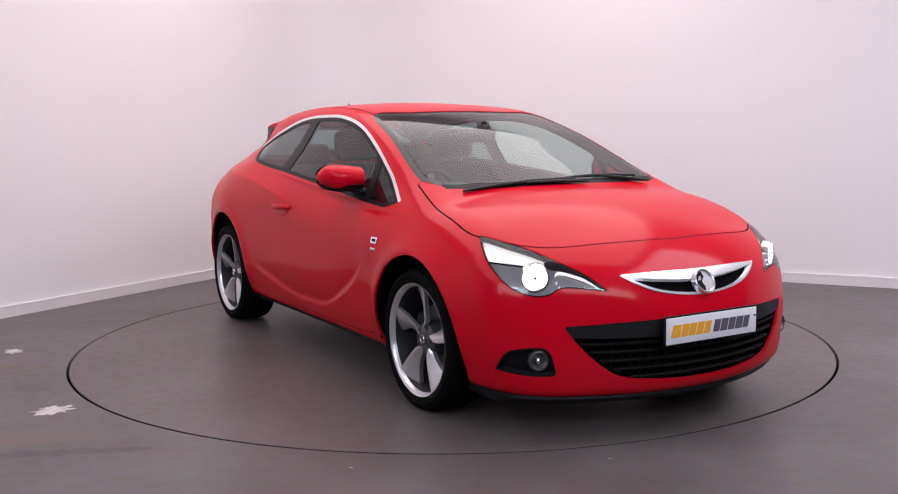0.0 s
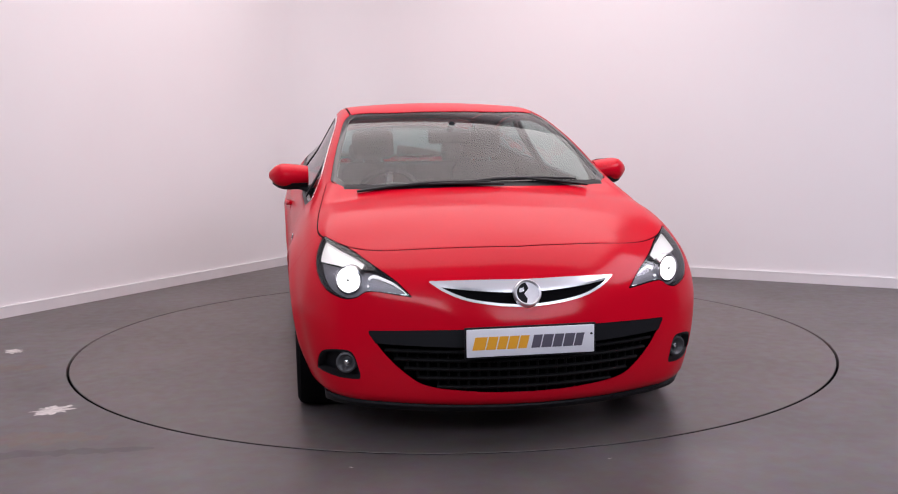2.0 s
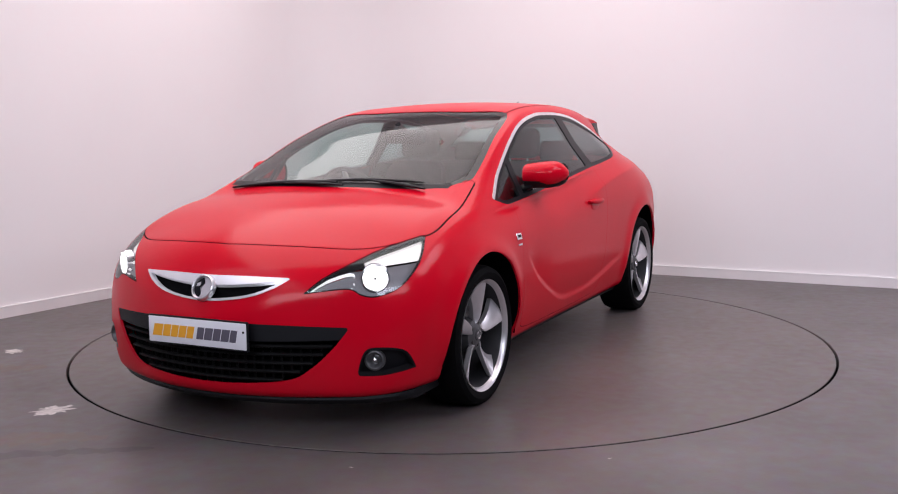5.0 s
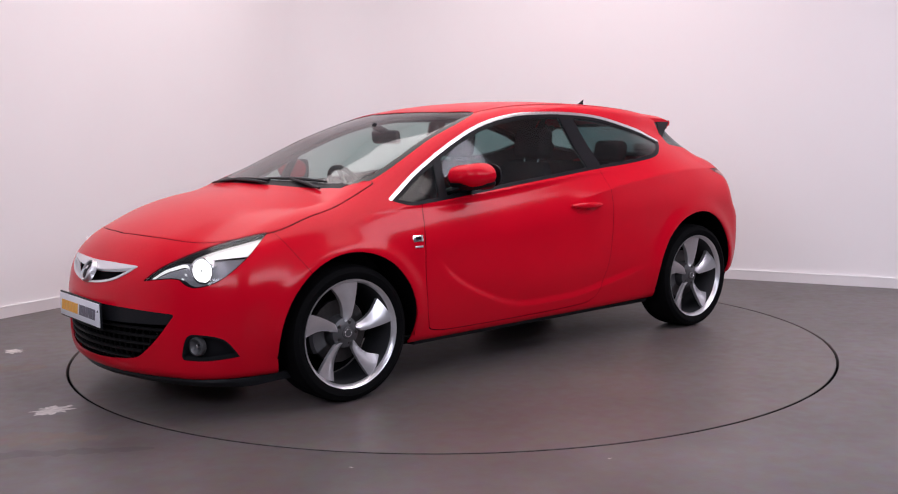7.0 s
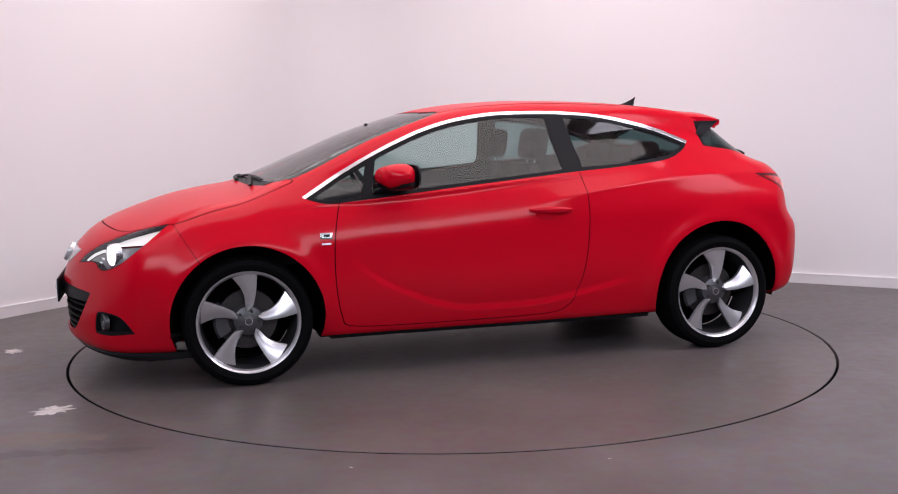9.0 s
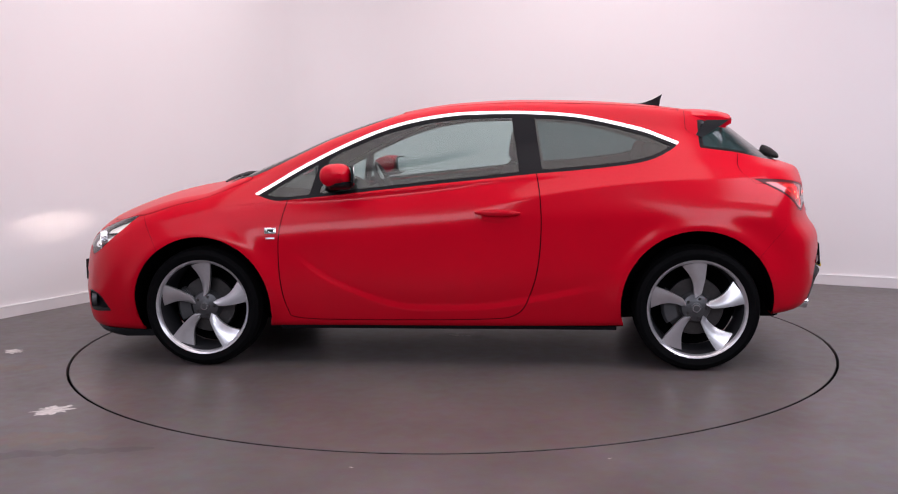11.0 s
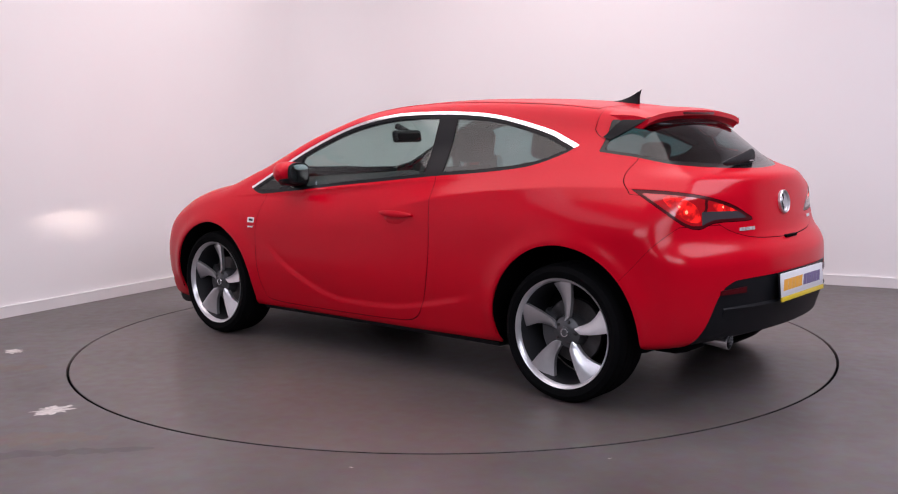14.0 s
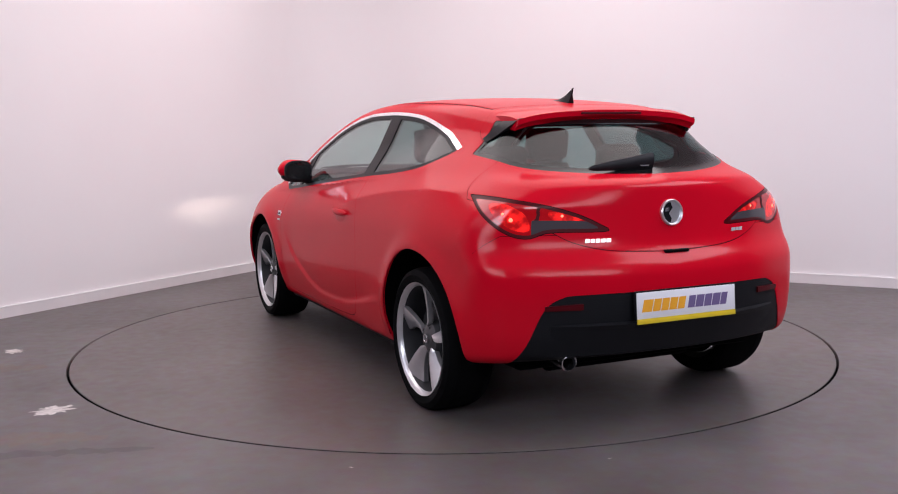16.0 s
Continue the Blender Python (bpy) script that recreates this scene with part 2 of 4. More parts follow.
def straight_wall(name, a, b):
    d = (b - a).normalized()
    nrm = Vector((d.y, -d.x, 0)) * 0.15
    bm = bmesh.new()
    lo = [bm.verts.new(p + Vector((0, 0, -0.1))) for p in (a, b, b + nrm, a + nrm)]
    hi = [bm.verts.new(p + Vector((0, 0, HIGH))) for p in (a, b, b + nrm, a + nrm)]
    for i in range(4):
        bm.faces.new((lo[i], lo[(i + 1) % 4], hi[(i + 1) % 4], hi[i]))
    bm.faces.new(hi)
    bm.faces.new(lo[::-1])
    bmesh.ops.recalc_face_normals(bm, faces=bm.faces)
    tagged(link(name, bm, DARKWALL, smooth=False), "unseen dark wall added to keep reflections in the car dark", "wall", "", "structure")


# two unseen walls, added to close the room with a dark side
straight_wall("unseen_wall_front", FAR1 - E2 * 0.15, FAR3 + E2 * 0.15)
straight_wall("unseen_wall_side", FAR3 - E1 * 0.15, FAR2 + E1 * 0.15)

bm = bmesh.new()
for z in (HIGH, HIGH + 0.15):
    bm.faces.new([bm.verts.new(p + Vector((0, 0, z))) for p in (FAR1 - E2 * .3, FAR3 + E2 * .3, FAR2 + E2 * .3 + E1 * .3, CORNER + E1 * .3 - E2 * .3)])
tagged(link("ceiling", bm, CEIL, smooth=False), "plain white studio ceiling", "ceiling", "", "structure")

RDISC = 2.273
GAP = 0.012


def floor_mesh():
    """The floor round the turntable, with its round opening and the opening's edge."""
    corners = [FAR1 - E2 * .2 - E1 * .2, FAR3 + E2 * .2 - E1 * .2, FAR2 + E2 * .2 + E1 * .2, CORNER + E1 * .2 - E2 * .2]

    def to_edge(a):
        d = Vector((math.cos(a), math.sin(a), 0))
        best = 1e9
        for i in range(4):
            p, q = corners[i], corners[(i + 1) % 4] - corners[i]
            den = d.x * q.y - d.y * q.x
            if abs(den) > 1e-9:
                s = (p.x * q.y - p.y * q.x) / den
                u = (p.x * d.y - p.y * d.x) / den
                if s > 0 and -1e-6 <= u <= 1 + 1e-6:
                    best = min(best, s)
        return best

    angles = sorted([2 * math.pi * i / 360 for i in range(360)] + [math.atan2(c.y, c.x) % (2 * math.pi) for c in corners])
    rows = []
    for a in angles:
        c, s = math.cos(a), math.sin(a)
        r, e = RDISC + GAP, to_edge(a)
        rows.append([(r * c, r * s, -0.06), (r * c, r * s, -0.004), ((r + .003) * c, (r + .003) * s, 0), (2.6 * c, 2.6 * s, 0) if e > 2.7 else (r * 1.02 * c, r * 1.02 * s, 0), (e * c, e * s, 0)])
    return grid_bm(rows, close_u=True)


tagged(link("floor", floor_mesh(), FLOOR), "scuffed grey-brown painted concrete studio floor", "floor", "", "structure")
tagged(link("ground", box_bm(30, 30, 0.1, pose(0, -2, -0.12)), DARK, smooth=False), "dark pit base under the turntable", "ground", "", "structure")

turntable = tagged(new("turntable"), "round grey-brown turntable deck set flush in the floor", "turntable")
rows = []
for i in range(240):
    a = 2 * math.pi * i / 240
    rows.append([(r * math.cos(a), r * math.sin(a), z) for r, z in ((0.0005, 0), (1.2, 0), (RDISC - .003, 0), (RDISC, -.004), (RDISC, -.05))])
part("deck", grid_bm(rows, close_u=True), DISC, turntable)
part("edge_ring", revolve_bm([(RDISC + .0005, -.002), (RDISC + .002, -.006), (RDISC + .002, -.05)], axis="z", n=180), DARK, turntable, "dark rim of the deck")


def splotch(name, x, y, r, seed, parent, mat, flat=1.0, z=0.0006):
    """A ragged worn patch in the floor paint."""
    rng = random.Random(seed)
    bm = bmesh.new()
    vs = []
    for i in range(54):
        a = 2 * math.pi * i / 54
        q = r * (.75 + .35 * math.sin(3 * a + seed) * math.sin(5 * a + 2) + rng.uniform(-.22, .22))
        vs.append(bm.verts.new((x + q * math.cos(a) * 1.35, y + q * math.sin(a) * flat, z)))
    bm.faces.new(vs)
    return link(name, bm, mat, parent, smooth=False)


for k, (x, y, r, fl) in enumerate([(-1.91, -1.57, .085, 1.0), (-2.67, -.26, .06, 1.0), (-.40, -2.43, .008, 1), (.62, -2.36, .006, 1)]):
    tagged(splotch("floor_scuff", x, y, r, 5 + k, None, SCUFF, fl), "pale worn patch where the floor paint has chipped", "floor mark")
part_mark = splotch("centre_mark", -.071, -.063, .06, 21, turntable, SCUFF, .7)


def worn_band(name, x0, y0, x1, y1, wide, seed, mat, label):
    """A long faint scuffed track on the floor."""
    rng = random.Random(seed)
    a, b = Vector((x0, y0, .0004)), Vector((x1, y1, .0004))
    d = (b - a).normalized()
    side = Vector((-d.y, d.x, 0))
    bm = bmesh.new()
    n = 40
    left = [bm.verts.new(a.lerp(b, i / n) + side * wide * (.5 + .25 * rng.uniform(-1, 1)) * math.sin(math.pi * (i + .3) / (n + .6)) ** .4) for i in range(n + 1)]
    right = [bm.verts.new(a.lerp(b, i / n) - side * wide * (.5 + .25 * rng.uniform(-1, 1)) * math.sin(math.pi * (i + .3) / (n + .6)) ** .4) for i in range(n + 1)]
    for i in range(n):
        bm.faces.new((left[i], right[i], right[i + 1], left[i + 1]))
    tagged(link(name, bm, mat, smooth=False), label, "floor mark")


TRACKM = floor_material("scuffed_track", (0.112, 0.084, 0.074), (0.150, 0.116, 0.103), 0.42)
DULLM = floor_material("rubbed_track", (0.066, 0.056, 0.056), (0.098, 0.086, 0.088), 0.42)
worn_band("floor_scuff", -2.75, -2.08, -1.50, -2.00, .18, 3, TRACKM, "brownish scuffed tyre track across the floor paint")
worn_band("floor_scuff", -2.75, -2.34, -1.25, -2.16, .09, 6, DULLM, "dull dark rubbed streak across the floor paint")
worn_band("floor_scuff", -2.95, -0.76, -2.30, -0.68, .17, 4, TRACKM, "brownish scuffed tyre track beside the turntable")

# ---------------------------------------------------------------- the car's skin
# car axes: x ahead, y to its left, z up from the ground, origin midway between the axles


def curve(points, soft=0.04):
    """A smooth function through (at, value) pairs."""
    xs, ys = np.array([p[0] for p in points], float), np.array([p[1] for p in points], float)
    o = np.argsort(xs)
    xs, ys = xs[o], ys[o]
    h, d = np.diff(xs), np.diff(ys) / np.diff(xs)
    m = np.zeros(len(xs))
    m[0], m[-1] = d[0], d[-1]
    for i in range(1, len(xs) - 1):
        if d[i - 1] * d[i] > 0:
            w1, w2 = 2 * h[i] + h[i - 1], h[i] + 2 * h[i - 1]
            m[i] = (w1 + w2) / (w1 / d[i - 1] + w2 / d[i])
    g = np.linspace(xs[0] - .4, xs[-1] + .4, 1600)
    k = np.clip(np.searchsorted(xs, g) - 1, 0, len(xs) - 2)
    t = (g - xs[k]) / h[k]
    v = (2 * t**3 - 3 * t**2 + 1) * ys[k] + (t**3 - 2 * t**2 + t) * h[k] * m[k] + (-2 * t**3 + 3 * t**2) * ys[k + 1] + (t**3 - t**2) * h[k] * m[k + 1]
    v = np.where(g < xs[0], ys[0] + (g - xs[0]) * m[0], np.where(g > xs[-1], ys[-1] + (g - xs[-1]) * m[-1], v))
    step = g[1] - g[0]
    n = max(1, int(3 * soft / step))
    ker = np.exp(-.5 * (np.arange(-n, n + 1) * step / soft) ** 2)
    v = np.convolve(np.pad(v, n, mode="reflect", reflect_type="odd"), ker / ker.sum(), "valid")
    return lambda q: np.interp(q, g, v)


TOP = curve([(2.30, .62), (2.22, .735), (2.12, .805), (2.03, .85), (1.87, .91), (1.70, .96), (1.52, .995), (1.36, 1.02), (1.25, 1.062), (1.05, 1.145), (.87, 1.22), (.68, 1.30), (.50, 1.362),
             (.32, 1.412), (.14, 1.447), (-.04, 1.468), (-.39, 1.482), (-.73, 1.474), (-1.06, 1.452), (-1.34, 1.418), (-1.6, 1.375), (-1.8, 1.33)], .03)
CROWN = curve([(2.2, .21), (1.95, .20), (1.75, .145), (1.5, .108), (1.1, .10), (.6, .10), (.2, .085), (-1, .085), (-1.6, .09)])
EDGE = curve([(2.2, .08), (1.2, .08), (.6, .06), (-1.2, .055), (-1.5, .06), (-2, .08)])
NOSE = curve([(.10, 2.225), (.17, 2.285), (.22, 2.306), (.30, 2.322), (.40, 2.328), (.50, 2.32), (.57, 2.308), (.64, 2.292), (.70, 2.268), (.78, 2.212), (.9, 2.10), (1.05, 1.95)], .02)
TAIL = curve([(.15, -1.90), (.25, -2.03), (.34, -2.11), (.45, -2.14), (.60, -2.148), (.68, -2.145), (.73, -2.128), (.77, -2.098), (.81, -2.078), (.90, -2.062), (.98, -2.052), (1.04, -2.045), (1.068, -2.035), (1.088, -1.99), (1.108, -1.92),
              (1.20, -1.785), (1.33, -1.62), (1.42, -1.49), (1.5, -1.38)], .012)
PLAN = curve([(2.35, .665), (2.15, .785), (1.95, .868), (1.75, .916), (1.5, .938), (1.3, .936), (1.0, .924), (.6, .915), (0, .912), (-.5, .914), (-.9, .921), (-1.35, .928), (-1.6, .908), (-1.8, .882), (-1.95, .85), (-2.1, .80)], .06)
SHOULDER = curve([(2.2, .74), (1.95, .79), (1.75, .83), (1.5, .875), (1.0, .93), (.5, .968), (0, 1.012), (-.5, 1.052), (-.9, 1.06), (-1.3, 1.065), (-1.7, 1.05), (-2.1, 1.02)], .08)
CABIN = curve([(1.4, .618), (1.0, .668), (.7, .700), (.4, .716), (0, .727), (-.4, .719), (-.8, .690), (-1.07, .665), (-1.28, .625), (-1.4, .598), (-1.55, .570), (-1.8, .535), (-2.0, .50)], .08)
CREASE = curve([(-.05, .862), (-.2, .884), (-.56, .951), (-1.01, 1.007), (-1.41, 1.032), (-1.8, 1.03)], .05)
BLADE = curve([(.80, .62), (.70, .535), (.48, .425), (.32, .365), (.16, .337), (-.16, .34), (-.48, .385), (-.72, .435), (-.95, .48)], .04)
UNDER = curve([(2.3, .183), (1.8, .185), (1.0, .215), (0, .215), (-1.0, .225), (-1.8, .30), (-2.1, .33)], .05)
AXLE, WHEEL_R = 1.362, 0.335
ARCHES = {AXLE: (.340, .395), -AXLE: (.356, .405)}


def smax(a, b, k):
    h = np.maximum(k - np.abs(a - b), 0) / k
    return np.maximum(a, b) + h * h * k * .25


def step01(t):
    t = np.clip(t, 0, 1)
    return t * t * (3 - 2 * t)


def side_width(x, z):
    """Half the car's width at a place along it and a height."""
    zs = SHOULDER(x)
    up = np.maximum(z - (zs - .26), 0)
    low = np.maximum(.56 - z, 0)
    back = step01((-.95 - x) / .75)
    w = PLAN(x) - (1.33 + 1.0 * back) * up**2 - .55 * low**2
    # crease running back from the door handle over the rear haunch
    fade = step01((-.12 - x) / .4) * step01((x + 1.80) / .25)
    d = z - CREASE(x)
    w = w + .016 * fade * np.exp(-(np.sqrt(d * d + .005**2) - .005) / .05) - .005 * fade * np.exp(-((d - .07) / .05) ** 2)
    # blade sweeping along the foot of the door
    fade = step01((.86 - x) / .2) * step01((x + .95) / .4)
    d = z - BLADE(x)
    w = w - .013 * fade * step01((d + .025) / .05) * np.exp(-np.maximum(d, 0) / .12)
    # wheel-arch flares
    for ax, (az, ar) in ARCHES.items():
        r = np.hypot(x - ax, z - az)
        w = w + .016 * np.exp(-((r - ar - .01) / .055) ** 2) * step01((z - .2) / .2)
    zc = np.maximum(z, zs - .01)
    cab = CABIN(x) - .56 * (zc - 1.2) - .10 * np.maximum(z - 1.2, 0) ** 2 - .9 * (zc - z)
    return smax(w, cab, .05 + .06 * back)


def skin(x, y, z):
    """Below nought inside the car's outer form."""
    y = np.abs(y)
    f = smax(y - side_width(x, z), z - (TOP(x) - CROWN(x) * y**2), EDGE(x))
    f = smax(f, x - (NOSE(z) - .42 * y**2 - .05 * y**4), .09)
    high = step01((z - .97) / .13)
    f = smax(f, TAIL(z) + (.25 + .15 * high) * y**2 + (.08 + .12 * high) * y**4 - x, .09)
    return smax(f, UNDER(x) - z, .05)


def build_skin():
    """Points on one half of the skin, found outwards from a spine, as triangles."""
    phi = np.radians(np.concatenate([np.linspace(-90, -35, 30, endpoint=False), np.linspace(-35, 70, 210, endpoint=False), np.linspace(70, 90, 25)]))
    x0, x1 = -1.35, 1.60
    mid = [(x, 0.0) for x in np.linspace(x0, x1, 330)]
    nose = [(x1, a) for a in np.radians(np.linspace(0, 90, 92))[1:]]
    tail = [(x0, -a) for a in np.radians(np.linspace(0, 90, 92))[1:]]
    line = tail[::-1] + mid + nose
    sx, al = np.array([p[0] for p in line])[:, None], np.array([p[1] for p in line])[:, None]
    dx = np.sin(al) + 0 * phi[None]
    dy, dz = np.cos(al) * np.cos(phi)[None], np.cos(al) * np.sin(phi)[None]
    ox, oz = sx + 0 * dx, .62 + 0 * dx
    lo, hi = np.zeros_like(dx), np.full_like(dx, 1.6)
    for _ in range(34):
        m = (lo + hi) / 2
        inside = skin(ox + m * dx, m * dy, oz + m * dz) < 0
        lo, hi = np.where(inside, m, lo), np.where(inside, hi, m)
    P = np.stack([ox + lo * dx, np.maximum(lo * dy, 0), oz + lo * dz], -1)
    nu, nv = P.shape[:2]
    P = P.reshape(-1, 3)
    P[np.abs(P[:, 1]) < 1e-6, 1] = 0
    i, j = np.meshgrid(np.arange(nu - 1), np.arange(nv - 1), indexing="ij")
    a, b, c, d = i * nv + j, (i + 1) * nv + j, (i + 1) * nv + j + 1, i * nv + j + 1
    T = np.concatenate([np.stack([a, b, c], -1).reshape(-1, 3), np.stack([a, c, d], -1).reshape(-1, 3)])
    area2 = np.linalg.norm(np.cross(P[T[:, 1]] - P[T[:, 0]], P[T[:, 2]] - P[T[:, 0]]), axis=1)
    return P, T[area2 > 1e-10]


def normals_of(P):
    e = .002
    g = np.stack([skin(P[:, 0] + e, P[:, 1], P[:, 2]) - skin(P[:, 0] - e, P[:, 1], P[:, 2]),
                  skin(P[:, 0], P[:, 1] + e, P[:, 2]) - skin(P[:, 0], P[:, 1] - e, P[:, 2]),
                  skin(P[:, 0], P[:, 1], P[:, 2] + e) - skin(P[:, 0], P[:, 1], P[:, 2] - e)], -1)
    return g / np.maximum(np.linalg.norm(g, axis=1, keepdims=True), 1e-9)


PTS, SKIN_TRIS = build_skin()
# outward winding
nn = normals_of(PTS)
fn = np.cross(PTS[SKIN_TRIS[:, 1]] - PTS[SKIN_TRIS[:, 0]], PTS[SKIN_TRIS[:, 2]] - PTS[SKIN_TRIS[:, 0]])
flip = (fn * nn[SKIN_TRIS[:, 0]]).sum(1) < 0
SKIN_TRIS[flip] = SKIN_TRIS[flip][:, ::-1]


def split(tris, fun, level=0.0):
    """Cuts triangles along fun == level: those below it, and those above."""
    global PTS
    used = np.unique(tris)
    val = np.full(len(PTS), 1.0)
    val[used] = fun(PTS[used]) - level
    val[np.abs(val) < 1e-7] = 1e-7
    s = val[tris] < 0
    n = s.sum(1)
    inner, outer, mixed = tris[n == 3], tris[n == 0], tris[(n == 1) | (n == 2)]
    if not len(mixed):
        return inner, outer
    sm = val[mixed] < 0
    lone_in = sm.sum(1) == 1
    lone = np.where(lone_in, np.argmax(sm, 1), np.argmin(sm, 1))
    r = np.arange(len(mixed))
    a, b, c = mixed[r, lone], mixed[r, (lone + 1) % 3], mixed[r, (lone + 2) % 3]
    edges = np.concatenate([np.stack([np.minimum(a, b), np.maximum(a, b)], 1), np.stack([np.minimum(a, c), np.maximum(a, c)], 1)])
    uniq, inv = np.unique(edges, axis=0, return_inverse=True)
    inv = inv.ravel()
    t = val[uniq[:, 0]] / (val[uniq[:, 0]] - val[uniq[:, 1]])
    base = len(PTS)
    PTS = np.concatenate([PTS, PTS[uniq[:, 0]] + t[:, None] * (PTS[uniq[:, 1]] - PTS[uniq[:, 0]])])
    p, q = base + inv[:len(a)], base + inv[len(a):]
    tip = np.stack([a, p, q], 1)
    rest = np.concatenate([np.stack([p, b, c], 1), np.stack([p, c, q], 1)])
    two = np.concatenate([lone_in, lone_in])
    return np.concatenate([inner, tip[lone_in], rest[~two]]), np.concatenate([outer, tip[~lone_in], rest[two]])


def rounded(poly, n=6):
    """A closed Catmull-Rom line through the points; a point given as (a, b, 0) stays a sharp corner."""
    out = []
    m = len(poly)
    for i in range(m):
        p0, p1, p2, p3 = (np.array(poly[(i + k) % m][:2], float) for k in (-1, 0, 1, 2))
        if len(poly[i]) > 2:
            p0 = p1
        if len(poly[(i + 1) % m]) > 2:
            p3 = p2
        for k in range(n):
            t = k / n
            out.append(.5 * (2 * p1 + (p2 - p0) * t + (2 * p0 - 5 * p1 + 4 * p2 - p3) * t**2 + (3 * p1 - p0 - 3 * p2 + p3) * t**3))
    return np.array(out)


def to_segments(uv, poly, closed=True):
    A = poly if closed else poly[:-1]
    B = np.roll(poly, -1, 0) if closed else poly[1:]
    best = np.full(len(uv), 1e9)
    for a, b in zip(A, B):
        ab = b - a
        t = np.clip(((uv - a) @ ab) / max(ab @ ab, 1e-12), 0, 1)
        best = np.minimum(best, np.linalg.norm(uv - a - t[:, None] * ab, axis=1))
    return best


def signed(uv, poly):
    """Distance to an outline, below nought inside."""
    d = to_segments(uv, poly)
    odd = np.zeros(len(uv), bool)
    for a, b in zip(poly, np.roll(poly, -1, 0)):
        cross = (a[1] > uv[:, 1]) != (b[1] > uv[:, 1])
        with np.errstate(divide="ignore", invalid="ignore"):
            odd ^= cross & (uv[:, 0] < (b[0] - a[0]) * (uv[:, 1] - a[1]) / (b[1] - a[1]) + a[0])
    return np.where(odd, -d, d)


VIEW = {"side": lambda P: P[:, [0, 2]], "plan": lambda P: P[:, [0, 1]], "front": lambda P: P[:, [1, 2]],
        "front_corner": lambda P: np.stack([P[:, 1] - P[:, 0], P[:, 2]], 1), "rear_corner": lambda P: np.stack([P[:, 1] + P[:, 0], P[:, 2]], 1)}


def region(view, poly, where=None, smooth=6):
    """The function whose negative part is that outline, seen along one of the views, where the half-space test allows."""
    line = rounded(poly, smooth)

    def fun(P):
        f = signed(VIEW[view](P), line)
        return np.maximum(f, where(P)) if where else f
    return fun


GAP_SHADES = []


def panel(tris, fun, gap=0.0028):
    """A panel and the rest, with a gap between them that becomes a sunken dark strip in place of shade."""
    inner, rest = split(tris, fun, -gap)
    gap_shade, rest = split(rest, fun, gap)
    GAP_SHADES.append(gap_shade)
    return inner, rest


def skin_part(name, tris, mat, parent, label="", side=0, off=0.0, lip=0.012, thick=0.0):
    """An object from skin triangles. side: 0 both halves joined, 1 the left, -1 the right. off moves it along the outward way; lip turns its edge in."""
    used, inv = np.unique(tris, return_inverse=True)
    T = inv.reshape(-1, 3)
    P = PTS[used]
    N = normals_of(P)
    N[P[:, 1] < 1e-5, 1] = 0
    V = P + N * off
    mid = P[:, 1] < 1e-5
    V[mid, 1] = 0
    if lip:
        e = np.sort(np.concatenate([T[:, [0, 1]], T[:, [1, 2]], T[:, [2, 0]]]), 1)
        directed = np.concatenate([T[:, [0, 1]], T[:, [1, 2]], T[:, [2, 0]]])
        _, first, count = np.unique(e, axis=0, return_index=True, return_counts=True)
        edge = directed[first[count == 1]]
        edge = edge[~(mid[edge[:, 0]] & mid[edge[:, 1]])]
        ids = np.unique(edge)
        remap = np.zeros(len(V), int)
        remap[ids] = np.arange(len(ids)) + len(V)
        V = np.concatenate([V, V[ids] - N[ids] * lip])
        N = np.concatenate([N, N[ids]])
        T = np.concatenate([T, np.stack([edge[:, 1], edge[:, 0], remap[edge[:, 0]]], 1), np.stack([edge[:, 1], remap[edge[:, 0]], remap[edge[:, 1]]], 1)])
    flipm = np.array([1, -1, 1])
    if side == 0:
        n = len(V)
        V, N, T = np.concatenate([V, V * flipm]), np.concatenate([N, N * flipm]), np.concatenate([T, T[:, ::-1] + n])
    elif side == -1:
        V, N, T = V * flipm, N * flipm, T[:, ::-1]
    me = bpy.data.meshes.new(name)
    me.from_pydata(V.tolist(), [], T.tolist())
    me.shade_smooth()
    me.update()
    me.normals_split_custom_set_from_vertices(N.tolist())
    me.materials.append(mat)
    ob = new(name, me)
    ob.parent = parent
    if label:
        ob["label"] = label
    return ob


car = tagged(new("car"), "bright red three-door hatchback with silver alloy wheels on a turntable", "car")

# ---- outlines (one half; the other is its mirror)
ARCH = lambda ax: (lambda P: np.maximum(np.hypot(P[:, 0] - ax, P[:, 2] - ARCHES[ax][0]) - ARCHES[ax][1], .55 - P[:, 1]))
DLO = [(1.065, .962, 0), (.95, 1.03), (.85, 1.09), (.68, 1.18), (.52, 1.254), (.36, 1.317), (.20, 1.362), (.03, 1.391), (-.13, 1.404), (-.45, 1.404), (-.76, 1.378), (-1.07, 1.308), (-1.20, 1.26), (-1.29, 1.222, 0),
       (-1.22, 1.172), (-1.07, 1.118), (-.77, 1.083), (-.49, 1.062), (-.15, 1.03), (.17, 1.0), (.49, .967), (.83, .933), (.95, .928)]
side_only = lambda P: .35 - P[:, 1]
dlo = region("side", DLO, side_only)
brow = rounded(DLO)[:13 * 6 + 1]
ws = region("plan", [(1.345, -.12, 0), (1.345, 0), (1.32, .35), (1.25, .62), (1.12, .706), (1.03, .712), (.68, .652), (.255, .552), (.285, .3), (.30, 0), (.30, -.12, 0)], lambda P: .8 - P[:, 2])
